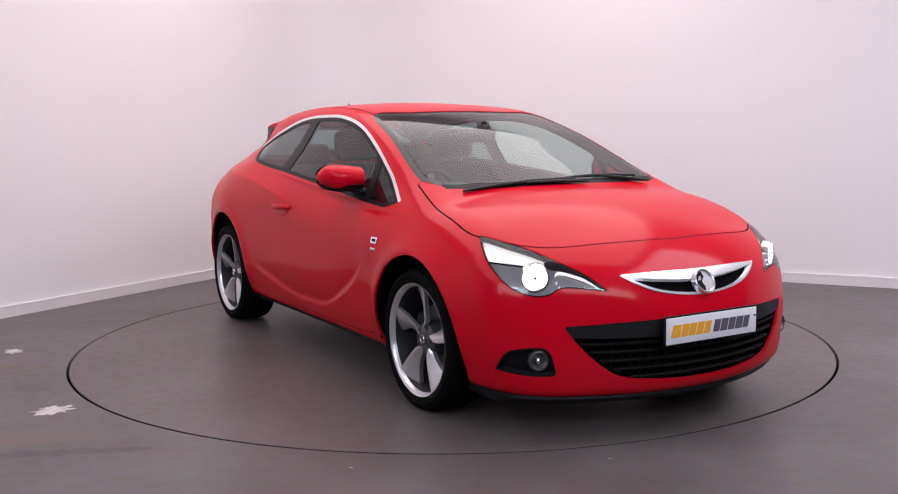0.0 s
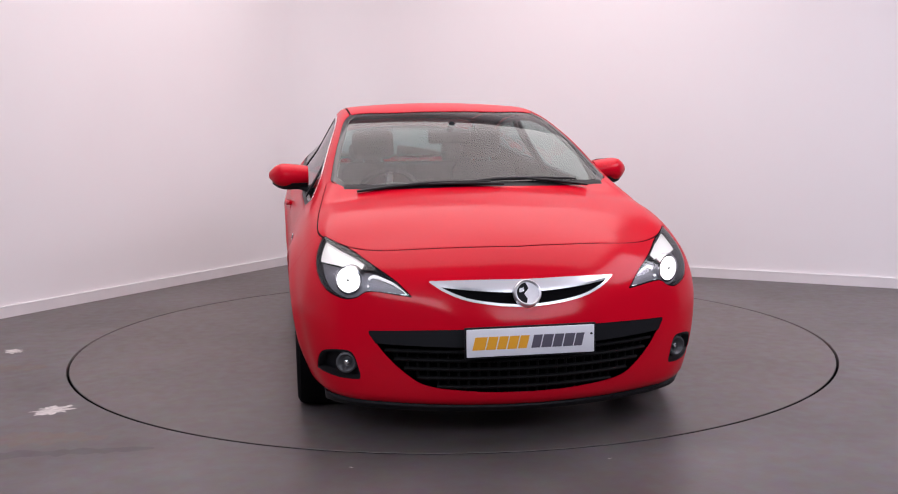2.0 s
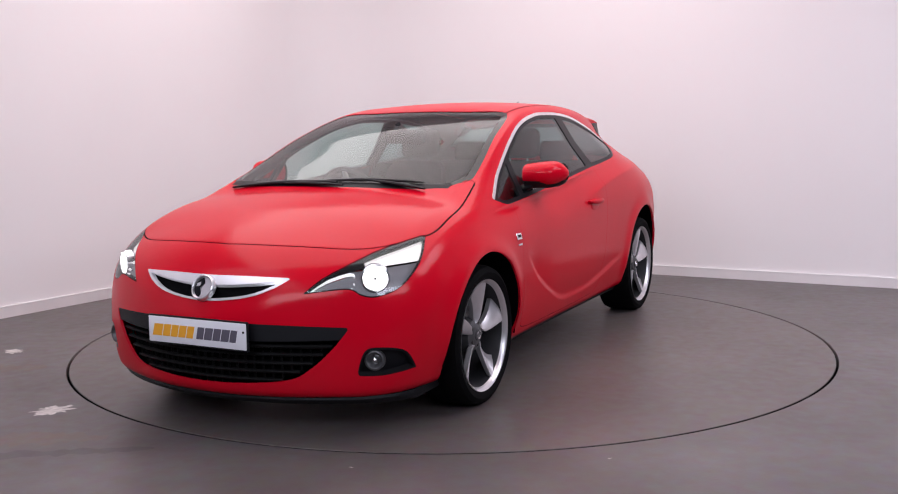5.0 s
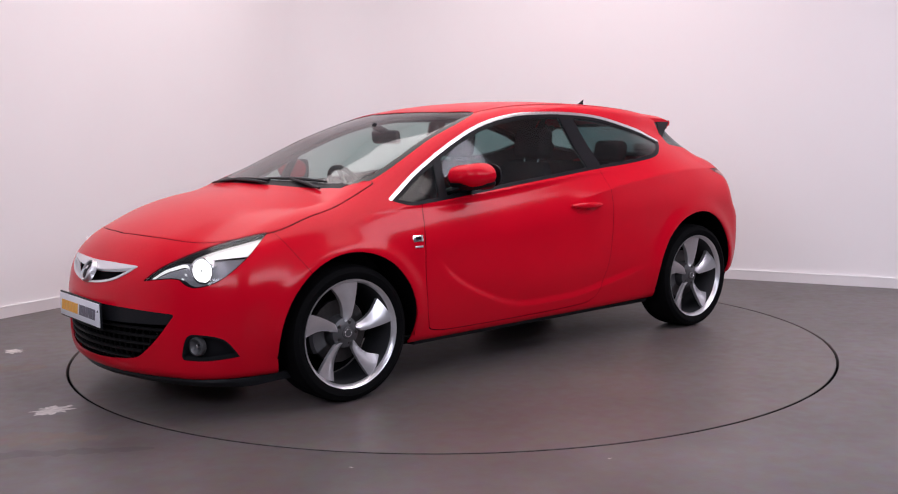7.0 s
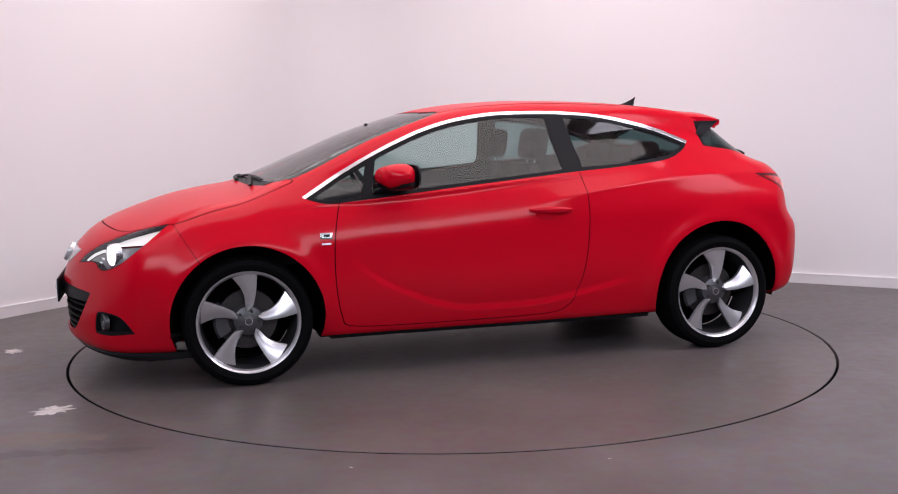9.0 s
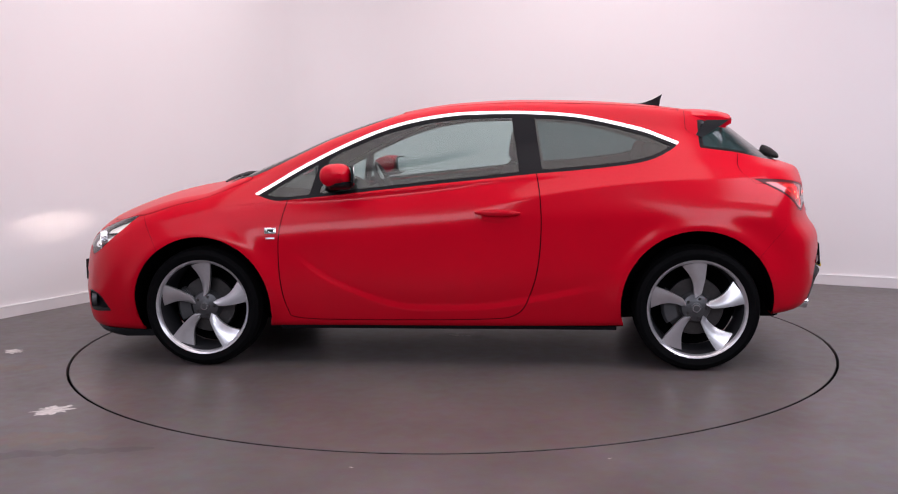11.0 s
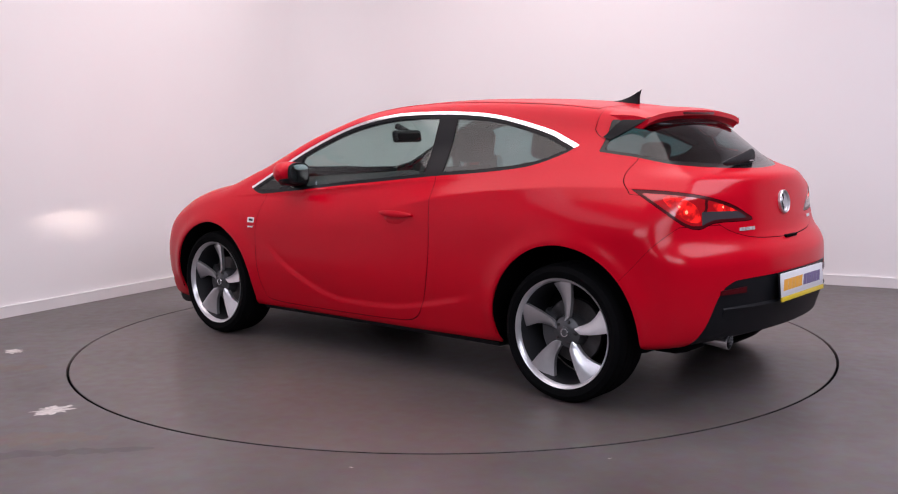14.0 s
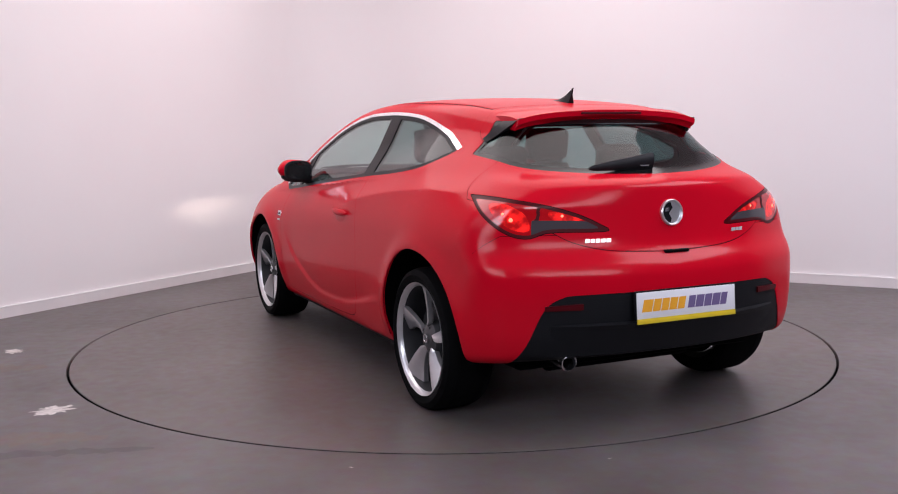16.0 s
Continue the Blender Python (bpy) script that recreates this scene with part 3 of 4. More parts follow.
bonnet = region("plan", [(2.10, -.12, 0), (2.10, 0), (2.065, .3), (1.965, .60), (1.75, .79), (1.5, .80), (1.17, .752), (1.10, .72), (1.20, .60), (1.2, -.12, 0)], lambda P: .6 - P[:, 2])
hl = region("front_corner", [(-.945, .85, 0), (-1.03, .75), (-1.18, .655), (-1.33, .618), (-1.42, .625), (-1.50, .652), (-1.745, .635, 0), (-1.60, .705), (-1.32, .785), (-1.1, .828)], lambda P: 1.4 - P[:, 0])
grille = region("front", [(-.1, .695, 0), (0, .695), (.2, .697), (.39, .694, 0), (.33, .655), (.24, .62), (.12, .60), (0, .592), (-.1, .592, 0)], lambda P: 1.5 - P[:, 0])
intake = region("front", [(-.1, .512, 0), (0, .512), (.35, .508), (.642, .495, 0), (.575, .40), (.49, .318), (.40, .270), (.2, .248), (0, .243), (-.1, .243, 0)], lambda P: 1.5 - P[:, 0])
fog = region("front_corner", [(-1.085, .300, 0), (-1.17, .385), (-1.33, .408), (-1.42, .392), (-1.465, .288, 0), (-1.30, .284)], lambda P: 1.4 - P[:, 0])
front_lip = lambda P: np.maximum(P[:, 2] - (.190 + .02 * (P[:, 0] < 0)), 1.70 - P[:, 0])
front_bumper_f = lambda P: np.maximum(np.maximum(1.60 + .62 * (P[:, 2] - .66) - P[:, 0], 1.5 - P[:, 0]), P[:, 2] - .9)
tl = region("rear_corner", [(-.885, 1.025, 0), (-1.02, .94), (-1.18, .862), (-1.30, .845), (-1.42, .868), (-1.72, .868), (-1.68, .90), (-1.54, .95), (-1.34, .992), (-1.10, 1.018)], lambda P: P[:, 0] + 1.4)
rear_glass = region("front", [(-.1, 1.35, 0), (0, 1.35), (.45, 1.345), (.575, 1.335), (.66, 1.248, 0), (.63, 1.18), (.545, 1.132), (.3, 1.108), (0, 1.10), (-.1, 1.10, 0)], lambda P: P[:, 0] + 1.40)
gate_low = region("front", [(-.1, .772, 0), (0, .772), (.3, .786), (.46, .82), (.56, .87), (.72, .96), (.85, 1.03, 0), (.85, 1.6, 0), (-.1, 1.6, 0)], lambda P: P[:, 0] + 1.33)
GATE_EDGE = curve([(.7, -1.80), (1.02, -1.655), (1.06, -1.605), (1.10, -1.592), (1.16, -1.61), (1.20, -1.54), (1.245, -1.405), (1.28, -1.345), (1.37, -1.30), (1.45, -1.30)], .012)
tailgate_f = lambda P: np.maximum(gate_low(P), (P[:, 0] - GATE_EDGE(P[:, 2])) * .8)
diffuser = region("front", [(-.1, .615, 0), (0, .615), (.45, .612), (.56, .60), (.63, .545), (.69, .40), (.735, .30), (.75, .15), (-.1, .15, 0)], lambda P: P[:, 0] + 1.6)
rear_bumper_f = lambda P: np.maximum(P[:, 0] + 1.90 - .9 * (.86 - P[:, 2]), P[:, 2] - .858)
door_f = region("side", [(.865, .95, 0), (.90, .80), (.912, .66), (.905, .48), (.875, .33), (.82, .275), (.5, .262), (-.2, .268), (-.40, .30), (-.475, .42), (-.515, .57), (-.532, .77), (-.525, .95), (-.50, 1.10, 0)], lambda P: .5 - P[:, 1])
roof_f = region("plan", [(.6, -.1, 0), (.6, .50, 0), (.25, .55), (-.4, .54), (-.9, .515), (-1.30, .475, 0), (-1.30, -.1, 0)], lambda P: 1.2 - P[:, 2])

# ---- cut the skin
_, body = split(SKIN_TRIS, ARCH(AXLE))
_, body = split(body, ARCH(-AXLE))
windows, body = split(body, dlo)
screen, body = split(body, ws)
lamp_f, body = panel(body, hl, .0015)
grille_t, body = split(body, grille)
intake_t, body = split(body, intake)
fog_t, body = split(body, fog)
lamp_r, body = panel(body, tl, .0015)
back_t, body = split(body, rear_glass)
diffuser_t, body = split(body, diffuser)
bonnet_t, body = panel(body, bonnet, .0034)
tailgate_t, body = panel(body, tailgate_f, .002)
front_t, body = panel(body, front_bumper_f, .0018)
lip_t, front_t = split(front_t, front_lip)
rear_t, body = panel(body, rear_bumper_f, .0014)
door_t, body = panel(body, door_f)
roof_t, body = panel(body, roof_f, .006)
under_t, body = split(body, lambda P: P[:, 2] - UNDER(P[:, 0]) - .012)

skin_part("body_shell", body, RED, car, "bright red painted side panels, pillars and sills")
skin_part("underbody", under_t, DARK, car, "black underbody", lip=0)
skin_part("roof", roof_t, RED, car)
skin_part("bonnet", bonnet_t, RED, car, "smooth red bonnet with a soft sheen")
bumper = skin_part("front_bumper", front_t, RED, car, "red front bumper")
part_lip = skin_part("splitter", lip_t, BLACK, bumper, "black plastic lower lip", off=-.002, lip=.03)
rbumper = skin_part("rear_bumper", rear_t, RED, car, "red rear bumper")
skin_part("diffuser", diffuser_t, BLACK, rbumper, "black plastic lower rear panel", off=-.004, lip=.03)
tailgate = skin_part("tailgate", tailgate_t, RED, car, "red tailgate")
doors = {s: skin_part("door", door_t, RED, car, "long red door with a sculpted foot", side=s) for s in (1, -1)}
# dark strips just below the skin put the shade into the gaps
skin_part("gap_shade", np.concatenate(GAP_SHADES), DARK, car, "dark strips standing for the shade in the panel gaps", off=-.003, lip=0)
# linings behind the painted skin round the cabin
inner = np.concatenate([body, door_t, roof_t, tailgate_t])
cent = PTS[inner].mean(1)
inner = inner[(cent[:, 2] > np.where(cent[:, 0] > 1.0, .80, .45)) & (cent[:, 0] < 1.30) & (cent[:, 0] > -1.85)]
skin_part("lining", inner, LINING, car, "dark grey cabin lining", off=-.013, lip=0)

# ---- glazing
brow_d = lambda P: to_segments(P[:, [0, 2]], brow, False)
chrome_t, glazing = split(windows, lambda P: np.maximum(brow_d(P) - .0160 - .003 * step01((-.6 - P[:, 0]) / .5), -2 - P[:, 0]))
frame_t, glass_t = split(glazing, lambda P: -(dlo(P) + .020))
edge2 = lambda P: -(brow_d(P) - .034)
fr2, glass_t = split(glass_t, lambda P: -edge2(P))
pil = lambda at, lean, half: (lambda P: np.abs(P[:, 0] - at - lean * (P[:, 2] - 1.15)) - half)
b_t, glass_t = split(glass_t, pil(-.465, .16, .062))
m_t, glass_t = split(glass_t, pil(.675, -.25, .026))
front_q, rest_q = split(glass_t, lambda P: .675 - .25 * (P[:, 2] - 1.15) - P[:, 0])
rear_q, door_g = split(rest_q, lambda P: P[:, 0] + .465)
for s in (1, -1):
    skin_part("window_trim", chrome_t, CHROME, car, "bright chrome strip arching over the side windows", side=s, off=.001, lip=.008)
    skin_part("window_frame", np.concatenate([frame_t, fr2, b_t, m_t]), GLOSS_BLACK, car, "gloss black window surround and pillar", side=s, off=-.002, lip=.02)
    for nm, tt, mt in (("quarter_light", front_q, TINT), ("side_window", door_g, TINT), ("rear_side_window", rear_q, PRIVACY)):
        g = skin_part(nm, tt, mt, doors[s] if nm == "side_window" else car, side=s, off=-.006, lip=0)
        g.visible_shadow = False
frit_t, wsg = split(screen, lambda P: -(ws(P) + .010 + .022 * step01((P[:, 0] - .30 - .10 * np.abs(P[:, 1])) / .10 + 2.2 * np.maximum(np.abs(P[:, 1]) - .49, 0) / .05)))
skin_part("windscreen_surround", frit_t, FRIT, car, "black border of the windscreen", off=-.003, lip=.012)
skin_part("windscreen", wsg, GLASS, car, "clear curved windscreen", off=-.005, lip=0).visible_shadow = False
frit_t, bg = split(back_t, lambda P: -(rear_glass(P) + .022))
skin_part("rear_window_surround", frit_t, FRIT, tailgate, "black border of the rear window", off=-.002, lip=.012)
skin_part("rear_window", bg, PRIVACY, tailgate, "dark tinted rear window", off=-.004, lip=0).visible_shadow = False


def on_skin(x=None, y=None, z=None, face="side"):
    """A place on the skin and its outward way: on the side for x and z, on the nose or the tail for y and z, on top for x and y."""
    lo, hi = 0.0, 2.6
    for _ in range(20):
        m = (lo + hi) / 2
        q = {"side": (x, m, z), "nose": (m, y, z), "tail": (-m, y, z), "top": (x, y, .3 + m)}[face]
        if skin(*[np.array([c], float) for c in q])[0] < 0:
            lo = m
        else:
            hi = m
    n = normals_of(np.array([q], float))[0]
    return Vector(q), Vector(n)


def stuck(p, n, up=(0, 0, 1)):
    """A frame on the skin: its z is the outward way, its y is up along the skin."""
    n = n.normalized()
    u = (Vector(up) - n * Vector(up).dot(n)).normalized()
    r = u.cross(n)
    m = Matrix((r, u, n)).transposed().to_4x4()
    m.translation = p
    return m

# ---------------------------------------------------------------- wheels


def wheel():
    """A twisted five-spoke alloy wheel with its tyre; the outer side looks along +y, the middle of the tyre is at y = 0."""
    w = new("wheel")
    R, rim = WHEEL_R, 0.262
    prof = [(rim - .004, -.11), (rim + .02, -.122), (R - .035, -.124), (R - .012, -.112), (R - .002, -.085), (R, -.045), (R, .045), (R - .002, .085), (R - .012, .112), (R - .035, .124), (rim + .03, .122), (rim + .012, .117), (rim - .002, .108)]
    part("tyre", revolve_bm(prof, n=96), RUBBER, w, "black low-profile tyre")
    for k, y in enumerate((-.055, -.018, .018, .055)):
        part("tread_groove", revolve_bm([(R + .0006, y - .004), (R - .006, y - .003), (R - .006, y + .003), (R + .0006, y + .004)], n=72), DARK, w)
    rim_ob = part("rim", revolve_bm([(rim - .014, .092), (rim - .011, .100), (rim - .004, .112), (rim + .004, .117), (rim + .005, .110), (rim - .002, .095), (rim - .010, .084)], n=96), SILVER, w, "bright alloy rim")
    part("barrel", revolve_bm([(rim - .013, .092), (rim - .020, .07), (rim - .03, -.09), (rim, -.112)], n=72), GUNDARK, w, "dark inner barrel of the wheel")
    for k in range(5):
        rows = []
        ns, nt = 16, 9
        for i in range(ns + 1):
            t = i / ns
            r = .056 + (.251 - .056) * t
            lead = 101 + 7 * (.251 - r) / .16 - 20 * max(0, (.085 - r) / .029) ** 1.5
            trail = 71 + 12 * math.sin(math.pi * (1 - t) ** 1.3 * .8)
            row = []
            for j in range(nt + 1):
                u = j / nt
                a = radians(lead + (trail - lead) * u + 72 * k)
                y = .072 + .026 * t - .040 * (u**1.25) * (.35 + .65 * t) + .004 * math.sin(u * math.pi)
                row.append((r * math.cos(a), y, r * math.sin(a)))
            under = [(p[0], p[1] - .022 - .012 * (1 - abs(2 * q / nt - 1)), p[2]) for q, p in enumerate(row)][::-1]
            rows.append(row + under)
        part("spoke", grid_bm(rows, close_v=True, caps=True), SILVER, w, "machined silver twisted spoke")
    part("hub", revolve_bm([(.0005, .074), (.034, .074), (.05, .069), (.074, .058), (.082, .03), (.085, -.03), (.0005, -.03)], n=40), GUN, w, "dark grey wheel hub")
    for k in range(5):
        a = radians(110 + 72 * k)
        part("wheel_bolt", revolve_bm([(.0005, .072), (.007, .072), (.009, .068), (.009, .05)], n=10, m=pose(.052 * math.cos(a), 0, .052 * math.sin(a))), STEEL, w)
    cap = part("centre_cap", revolve_bm([(.0005, .081), (.022, .081), (.029, .078), (.031, .070)], n=32), GUN, w)
    part("cap_ring", revolve_bm([(.016, .0815), (.017, .084), (.020, .084), (.021, .0815)], n=32), CHROME, w, "small plain chrome ring")
    part("brake_disc", revolve_bm([(.075, .0), (.155, .0), (.157, -.004), (.157, -.024), (.155, -.028), (.075, -.028)], n=64), STEEL, w, "grey steel brake disc")
    rows = []
    for i in range(13):
        a = radians(-32 + 64 * i / 12)
        rows.append([(r * math.cos(a), y, r * math.sin(a)) for r, y in ((.10, .022), (.165, .022), (.178, .01), (.178, -.05), (.10, -.05))])
    part("brake_caliper", grid_bm(rows, close_v=True, caps=True), GUN, w, "dark brake caliper")
    part("inner_barrel", revolve_bm([(.0005, -.10), (rim - .032, -.10)], n=48), DARK, w)
    return w


first = wheel()
TRACK = .792
spots = [pose(AXLE, TRACK, WHEEL_R), pose(-AXLE, TRACK, WHEEL_R), pose(AXLE, -TRACK, WHEEL_R, 0, 0, 180), pose(-AXLE, -TRACK, WHEEL_R, 0, 0, 180)]
first.matrix_basis = spots[0]
for ob in [first] + [copy_thing(first, m) for m in spots[1:]]:
    ob.parent = car

for ax in (AXLE, -AXLE):
    for s in (1, -1):
        rows = []
        for i in range(33):
            a = radians(-10 + 200 * i / 32)
            az, ar = ARCHES[ax]
            ex, ez = ax + ar * math.cos(a), az + ar * math.sin(a)
            edge = on_skin(x=ex, z=max(ez, .31), face="side")[0].y - .004
            rows.append([(ax + r * math.cos(a), s * y, az + r * math.sin(a)) for r, y in ((ar, edge), (ar + .012, edge - .03), (ar + .017, .55), (.02, .55))])
        part("wheel_arch_liner", grid_bm(rows), DARK, car, "black wheel-arch liner")
part("floor_pan", box_bm(3.9, 1.30, .10, pose(.1, 0, .30), .03), DARK, car, "black floor pan")
part("floor_pan", box_bm(1.75, 1.68, .06, pose(0, 0, .27), .02), DARK, car, "black floor pan")

# ---------------------------------------------------------------- front


def bars(name, widths, height, slant, gap, mat, m, parent, depth=.0012):
    """A row of plain upright bars standing in for lettering."""
    x = 0
    for k, wd in enumerate(widths):
        poly = [(x, 0), (x + wd, 0), (x + wd + slant, height), (x + slant, height)]
        bm = prism_bm(poly, lambda a, b: (a, b, 0), (0, 0, 1), depth)
        bmesh.ops.transform(bm, matrix=m, verts=bm.verts)
        part(name, bm, mat, parent, smooth=False)
        x += wd + gap


def number_plate(m, dark, rear):
    p = part("number_plate", box_bm(.525, .112, .008, m, .003), WHITE_PLATE, car, "white plate with an orange and a grey row of bars")
    part("plate_backing", box_bm(.54, .127, .010, m @ pose(0, 0, -.006), .003), BLACK if not rear else GLOSS_BLACK, p)
    wl = [.050, .039, .037, .039, .036]
    wr = [.036, .041, .038, .041, .033]
    h = .052
    bars("print_bar", wl, h, .013, .005, ORANGE, m @ pose(-.240, -.027, .0042), p)
    bars("print_bar", wr, h, .012, .005, dark, m @ pose(.000, -.027, .0042), p)
    if rear:
        part("plate_strip", box_bm(.525, .022, .008, m @ pose(0, -.067, .001), .002), YELLOW_PLATE, p, "yellow edge of the plate beneath")
    else:
        part("plate_screw", revolve_bm([(.0005, .003), (.004, .003), (.005, 0)], axis="z", n=12, m=m @ pose(.250, .02, .004)), DARK, p)
    return p


number_plate(Matrix.Translation((2.338, 0, .462)) @ Matrix(((0, 0, 1), (1, 0, 0), (0, 1, 0))).to_4x4() @ pose(0, 0, 0, 0, 0, 0), GREYPRINT, False)

# upper grille: chrome blade, black slot, chrome lower rim
blade_f = region("front", [(-.1, .71, 0), (0, .71), (.41, .71, 0), (.385, .690), (.26, .672), (.12, .660), (0, .655), (-.1, .655, 0)])
blade_t, slot_t = split(grille_t, blade_f)
rim_t, slot_t = split(slot_t, lambda P: -(grille(P) + .009))
g = skin_part("grille", slot_t, DARK, car, "black slot of the upper grille", off=-.028, lip=0)
skin_part("grille_blade", blade_t, BRIGHT, g, "broad chrome grille blade", off=.006, lip=.03)
skin_part("grille_rim", rim_t, BRIGHT, g, "thin chrome lower edge of the grille", off=.006, lip=.03)


def emblem(x, z, face_m, parent, r):
    e = part("emblem", revolve_bm([(.0005, .004), (r * .82, .004), (r * .84, .012), (r * .92, .015), (r, .010), (r * 1.02, -.012), (.0005, -.012)], axis="z", n=48, m=face_m), SILVER, parent, "round chrome emblem with a plain dark inset")
    inset = [(r * .78 * math.cos(a), r * .78 * math.sin(a)) for a in [radians(95 + 165 * i / 14) for i in range(15)]] + [(-.05 * r, -.45 * r), (-.25 * r, -.05 * r), (.1 * r, .35 * r)]
    bm = prism_bm(inset, lambda a, b: (a, b, .0042), (0, 0, 1), .002)
    bmesh.ops.transform(bm, matrix=face_m, verts=bm.verts)
    part("emblem_inset", bm, GLOSS_BLACK, e, smooth=False)
    bm = prism_bm([(-.62 * r, .05 * r), (-.25 * r, .12 * r), (-.25 * r, .42 * r), (-.58 * r, .34 * r)], lambda a, b: (a, b, .0064), (0, 0, 1), .002)
    bmesh.ops.transform(bm, matrix=face_m, verts=bm.verts)
    part("emblem_badge", bm, CHROME, e, smooth=False)


q, n = on_skin(y=0, z=.640, face="nose")
emblem(0, 0, stuck(q + n * .012, n), car, .056)

# lower intake: smooth black band above a mesh of slats
band_t, mesh_t = split(intake_t, lambda P: .432 + .02 * np.abs(P[:, 1]) - P[:, 2])
skin_part("intake_band", band_t, BLACK, bumper, "smooth black plastic band behind the plate", off=-.004, lip=.03)
skin_part("intake_recess", mesh_t, DARK, bumper, "dark lower air intake", off=-.06, lip=0)
for k, z in enumerate((.268, .305, .342, .379, .414)):
    half = float(np.interp(z, [.25, .32, .40, .43], [.33, .47, .555, .58]))
    path = []
    for i in range(25):
        y = -half + 2 * half * i / 24
        q, _ = on_skin(y=y, z=z, face="nose")
        path.append((q.x - .028, y, z))
    part("grille_slat", tube_bm(path, .011, n=8, flat=.75), GRILLE, bumper, "black horizontal grille slat")
for i in range(27):
    y = -.52 + 1.04 * i / 26
    top, low = .42, float(np.interp(abs(y), [0, .30, .45, .53], [.242, .255, .305, .385]))
    pts = [on_skin(y=y, z=low + (top - low) * k / 4, face="nose")[0] for k in range(5)]
    part("grille_rib", tube_bm([(p.x - .038, p.y, p.z) for p in pts], .006, n=6), GRILLE, bumper)
# lower splitter beneath the bumper
rows = []
for i in range(41):
    y = -.80 + 1.6 * i / 40
    q, _ = on_skin(y=y, z=.215, face="nose")
    x = q.x - .025
    rows.append([(x - .30, y, .186), (x - .012, y, .190), (x - .006, y, .178), (x - .025, y, .158), (x - .06, y, .146), (x - .30, y, .150)])
part("chin_spoiler", grid_bm(rows, close_v=True, caps=True), BLACK, bumper, "black chin spoiler")

# headlamps and fog lamps
rim_hl, core_hl = split(lamp_f, lambda P: -(hl(P) + .005))
upper_hl, lower_hl = split(core_hl, lambda P: (.752 + .10 * (P[:, 1] - .70)) - P[:, 2])
drl_t, lower_hl2 = split(lower_hl, lambda P: np.abs(signed(VIEW["front_corner"](P), rounded([(-1.45, .722), (-1.57, .704), (-1.66, .675), (-1.712, .648, 0), (-1.58, .646), (-1.48, .652)], 6))) - .0036)
for s in (1, -1):
    h = skin_part("headlamp", lower_hl2, HOUSING, car, "headlamp unit with a lit projector and clear lens", side=s, off=-.045, lip=0)
    skin_part("headlamp_bezel", rim_hl, GLOSS_BLACK, h, "dark headlamp edge", side=s, off=-.005, lip=.05)
    out_hl, in_hl = split(upper_hl, lambda P: P[:, 1] - P[:, 0] + 1.37)
    skin_part("headlamp_reflector", in_hl, GLOWING_REFLECTOR, h, "bright silver reflector with bulb light put in as its own glow", side=s, off=-.030, lip=.0)
    skin_part("headlamp_brow", out_hl, GLOSS_BLACK, h, "dark upper headlamp trim", side=s, off=-.026, lip=0)
    skin_part("daytime_strip", drl_t, DRL, h, "white daytime running light strip", side=s, off=-.026, lip=.012)
    skin_part("headlamp_lens", lamp_f, LENS, h, "clear headlamp lens", side=s, off=-.001, lip=0).visible_shadow = False
    qx = on_skin(y=.70, z=.69, face="nose")[0].x
    m = pose(qx - .024, s * .700, .688, 0, 0, s * 27) @ Matrix(((0, 0, 1), (1, 0, 0), (0, 1, 0))).to_4x4()
    part("projector_ring", revolve_bm([(.055, .006), (.061, .004), (.063, -.03), (.052, -.03), (.052, .003)], axis="z", n=40, m=m), CHROME, h, "chrome projector ring")
    part("projector", revolve_bm([(.006, .008), (.025, .006), (.042, .001), (.053, -.007)], axis="z", n=40, m=m), GLOW, h, "brightly lit projector lens")
    m2 = pose(2.02, s * .575, .668, 0, 0, s * 25) @ Matrix(((0, 0, 1), (1, 0, 0), (0, 1, 0))).to_4x4()
    part("side_reflector", revolve_bm([(.026, .012), (.018, -.014), (.0005, -.02)], axis="z", n=24, m=m2), REFLECTOR, h)
    # beam: a small filament at the back of a short dark channel that cuts it off above
    q, _ = on_skin(y=.700, z=.690, face="nose")
    bx, bz = q.x - .040, .690
    aim = pose(bx, s * .700, bz, 0, 0, s * 3)
    part("bulb", box_bm(.002, .008, .0016, aim), BEAM, h, "small lit filament")
    part("beam_shutter", box_bm(.030, .028, .0010, aim @ pose(.0135, 0, .0012)), DARK, h, "thin dark cut-off shutter")
    part("beam_shutter", box_bm(.012, .028, .0010, aim @ pose(.0045, 0, -.0015)), DARK, h)
    part("beam_shutter", box_bm(.0010, .028, .012, aim @ pose(-.0022, 0, -.001)), DARK, h)
    for d in (-1, 1):
        part("beam_shutter", box_bm(.020, .0010, .010, aim @ pose(.0085, d * .0085, -.001, 0, 0, d * 6)), DARK, h)
    # fog lamp
    f = skin_part("fog_lamp", fog_t, GLOSS_BLACK, car, "round fog lamp in a dark recess", side=s, off=-.035, lip=0)
    skin_part("fog_recess_edge", split(fog_t, lambda P: -(fog(P) + .010))[0], BLACK, f, "dark recess edge", side=s, off=-.003, lip=.035)
    q, n = on_skin(y=.722, z=.352, face="nose")
    mm = pose(q.x - .012, s * .722, .352, 0, 0, s * 18) @ Matrix(((0, 0, 1), (1, 0, 0), (0, 1, 0))).to_4x4()
    part("fog_reflector", revolve_bm([(.036, .004), (.033, .002), (.020, -.020), (.0005, -.026)], axis="z", n=32, m=mm), GUN, f)
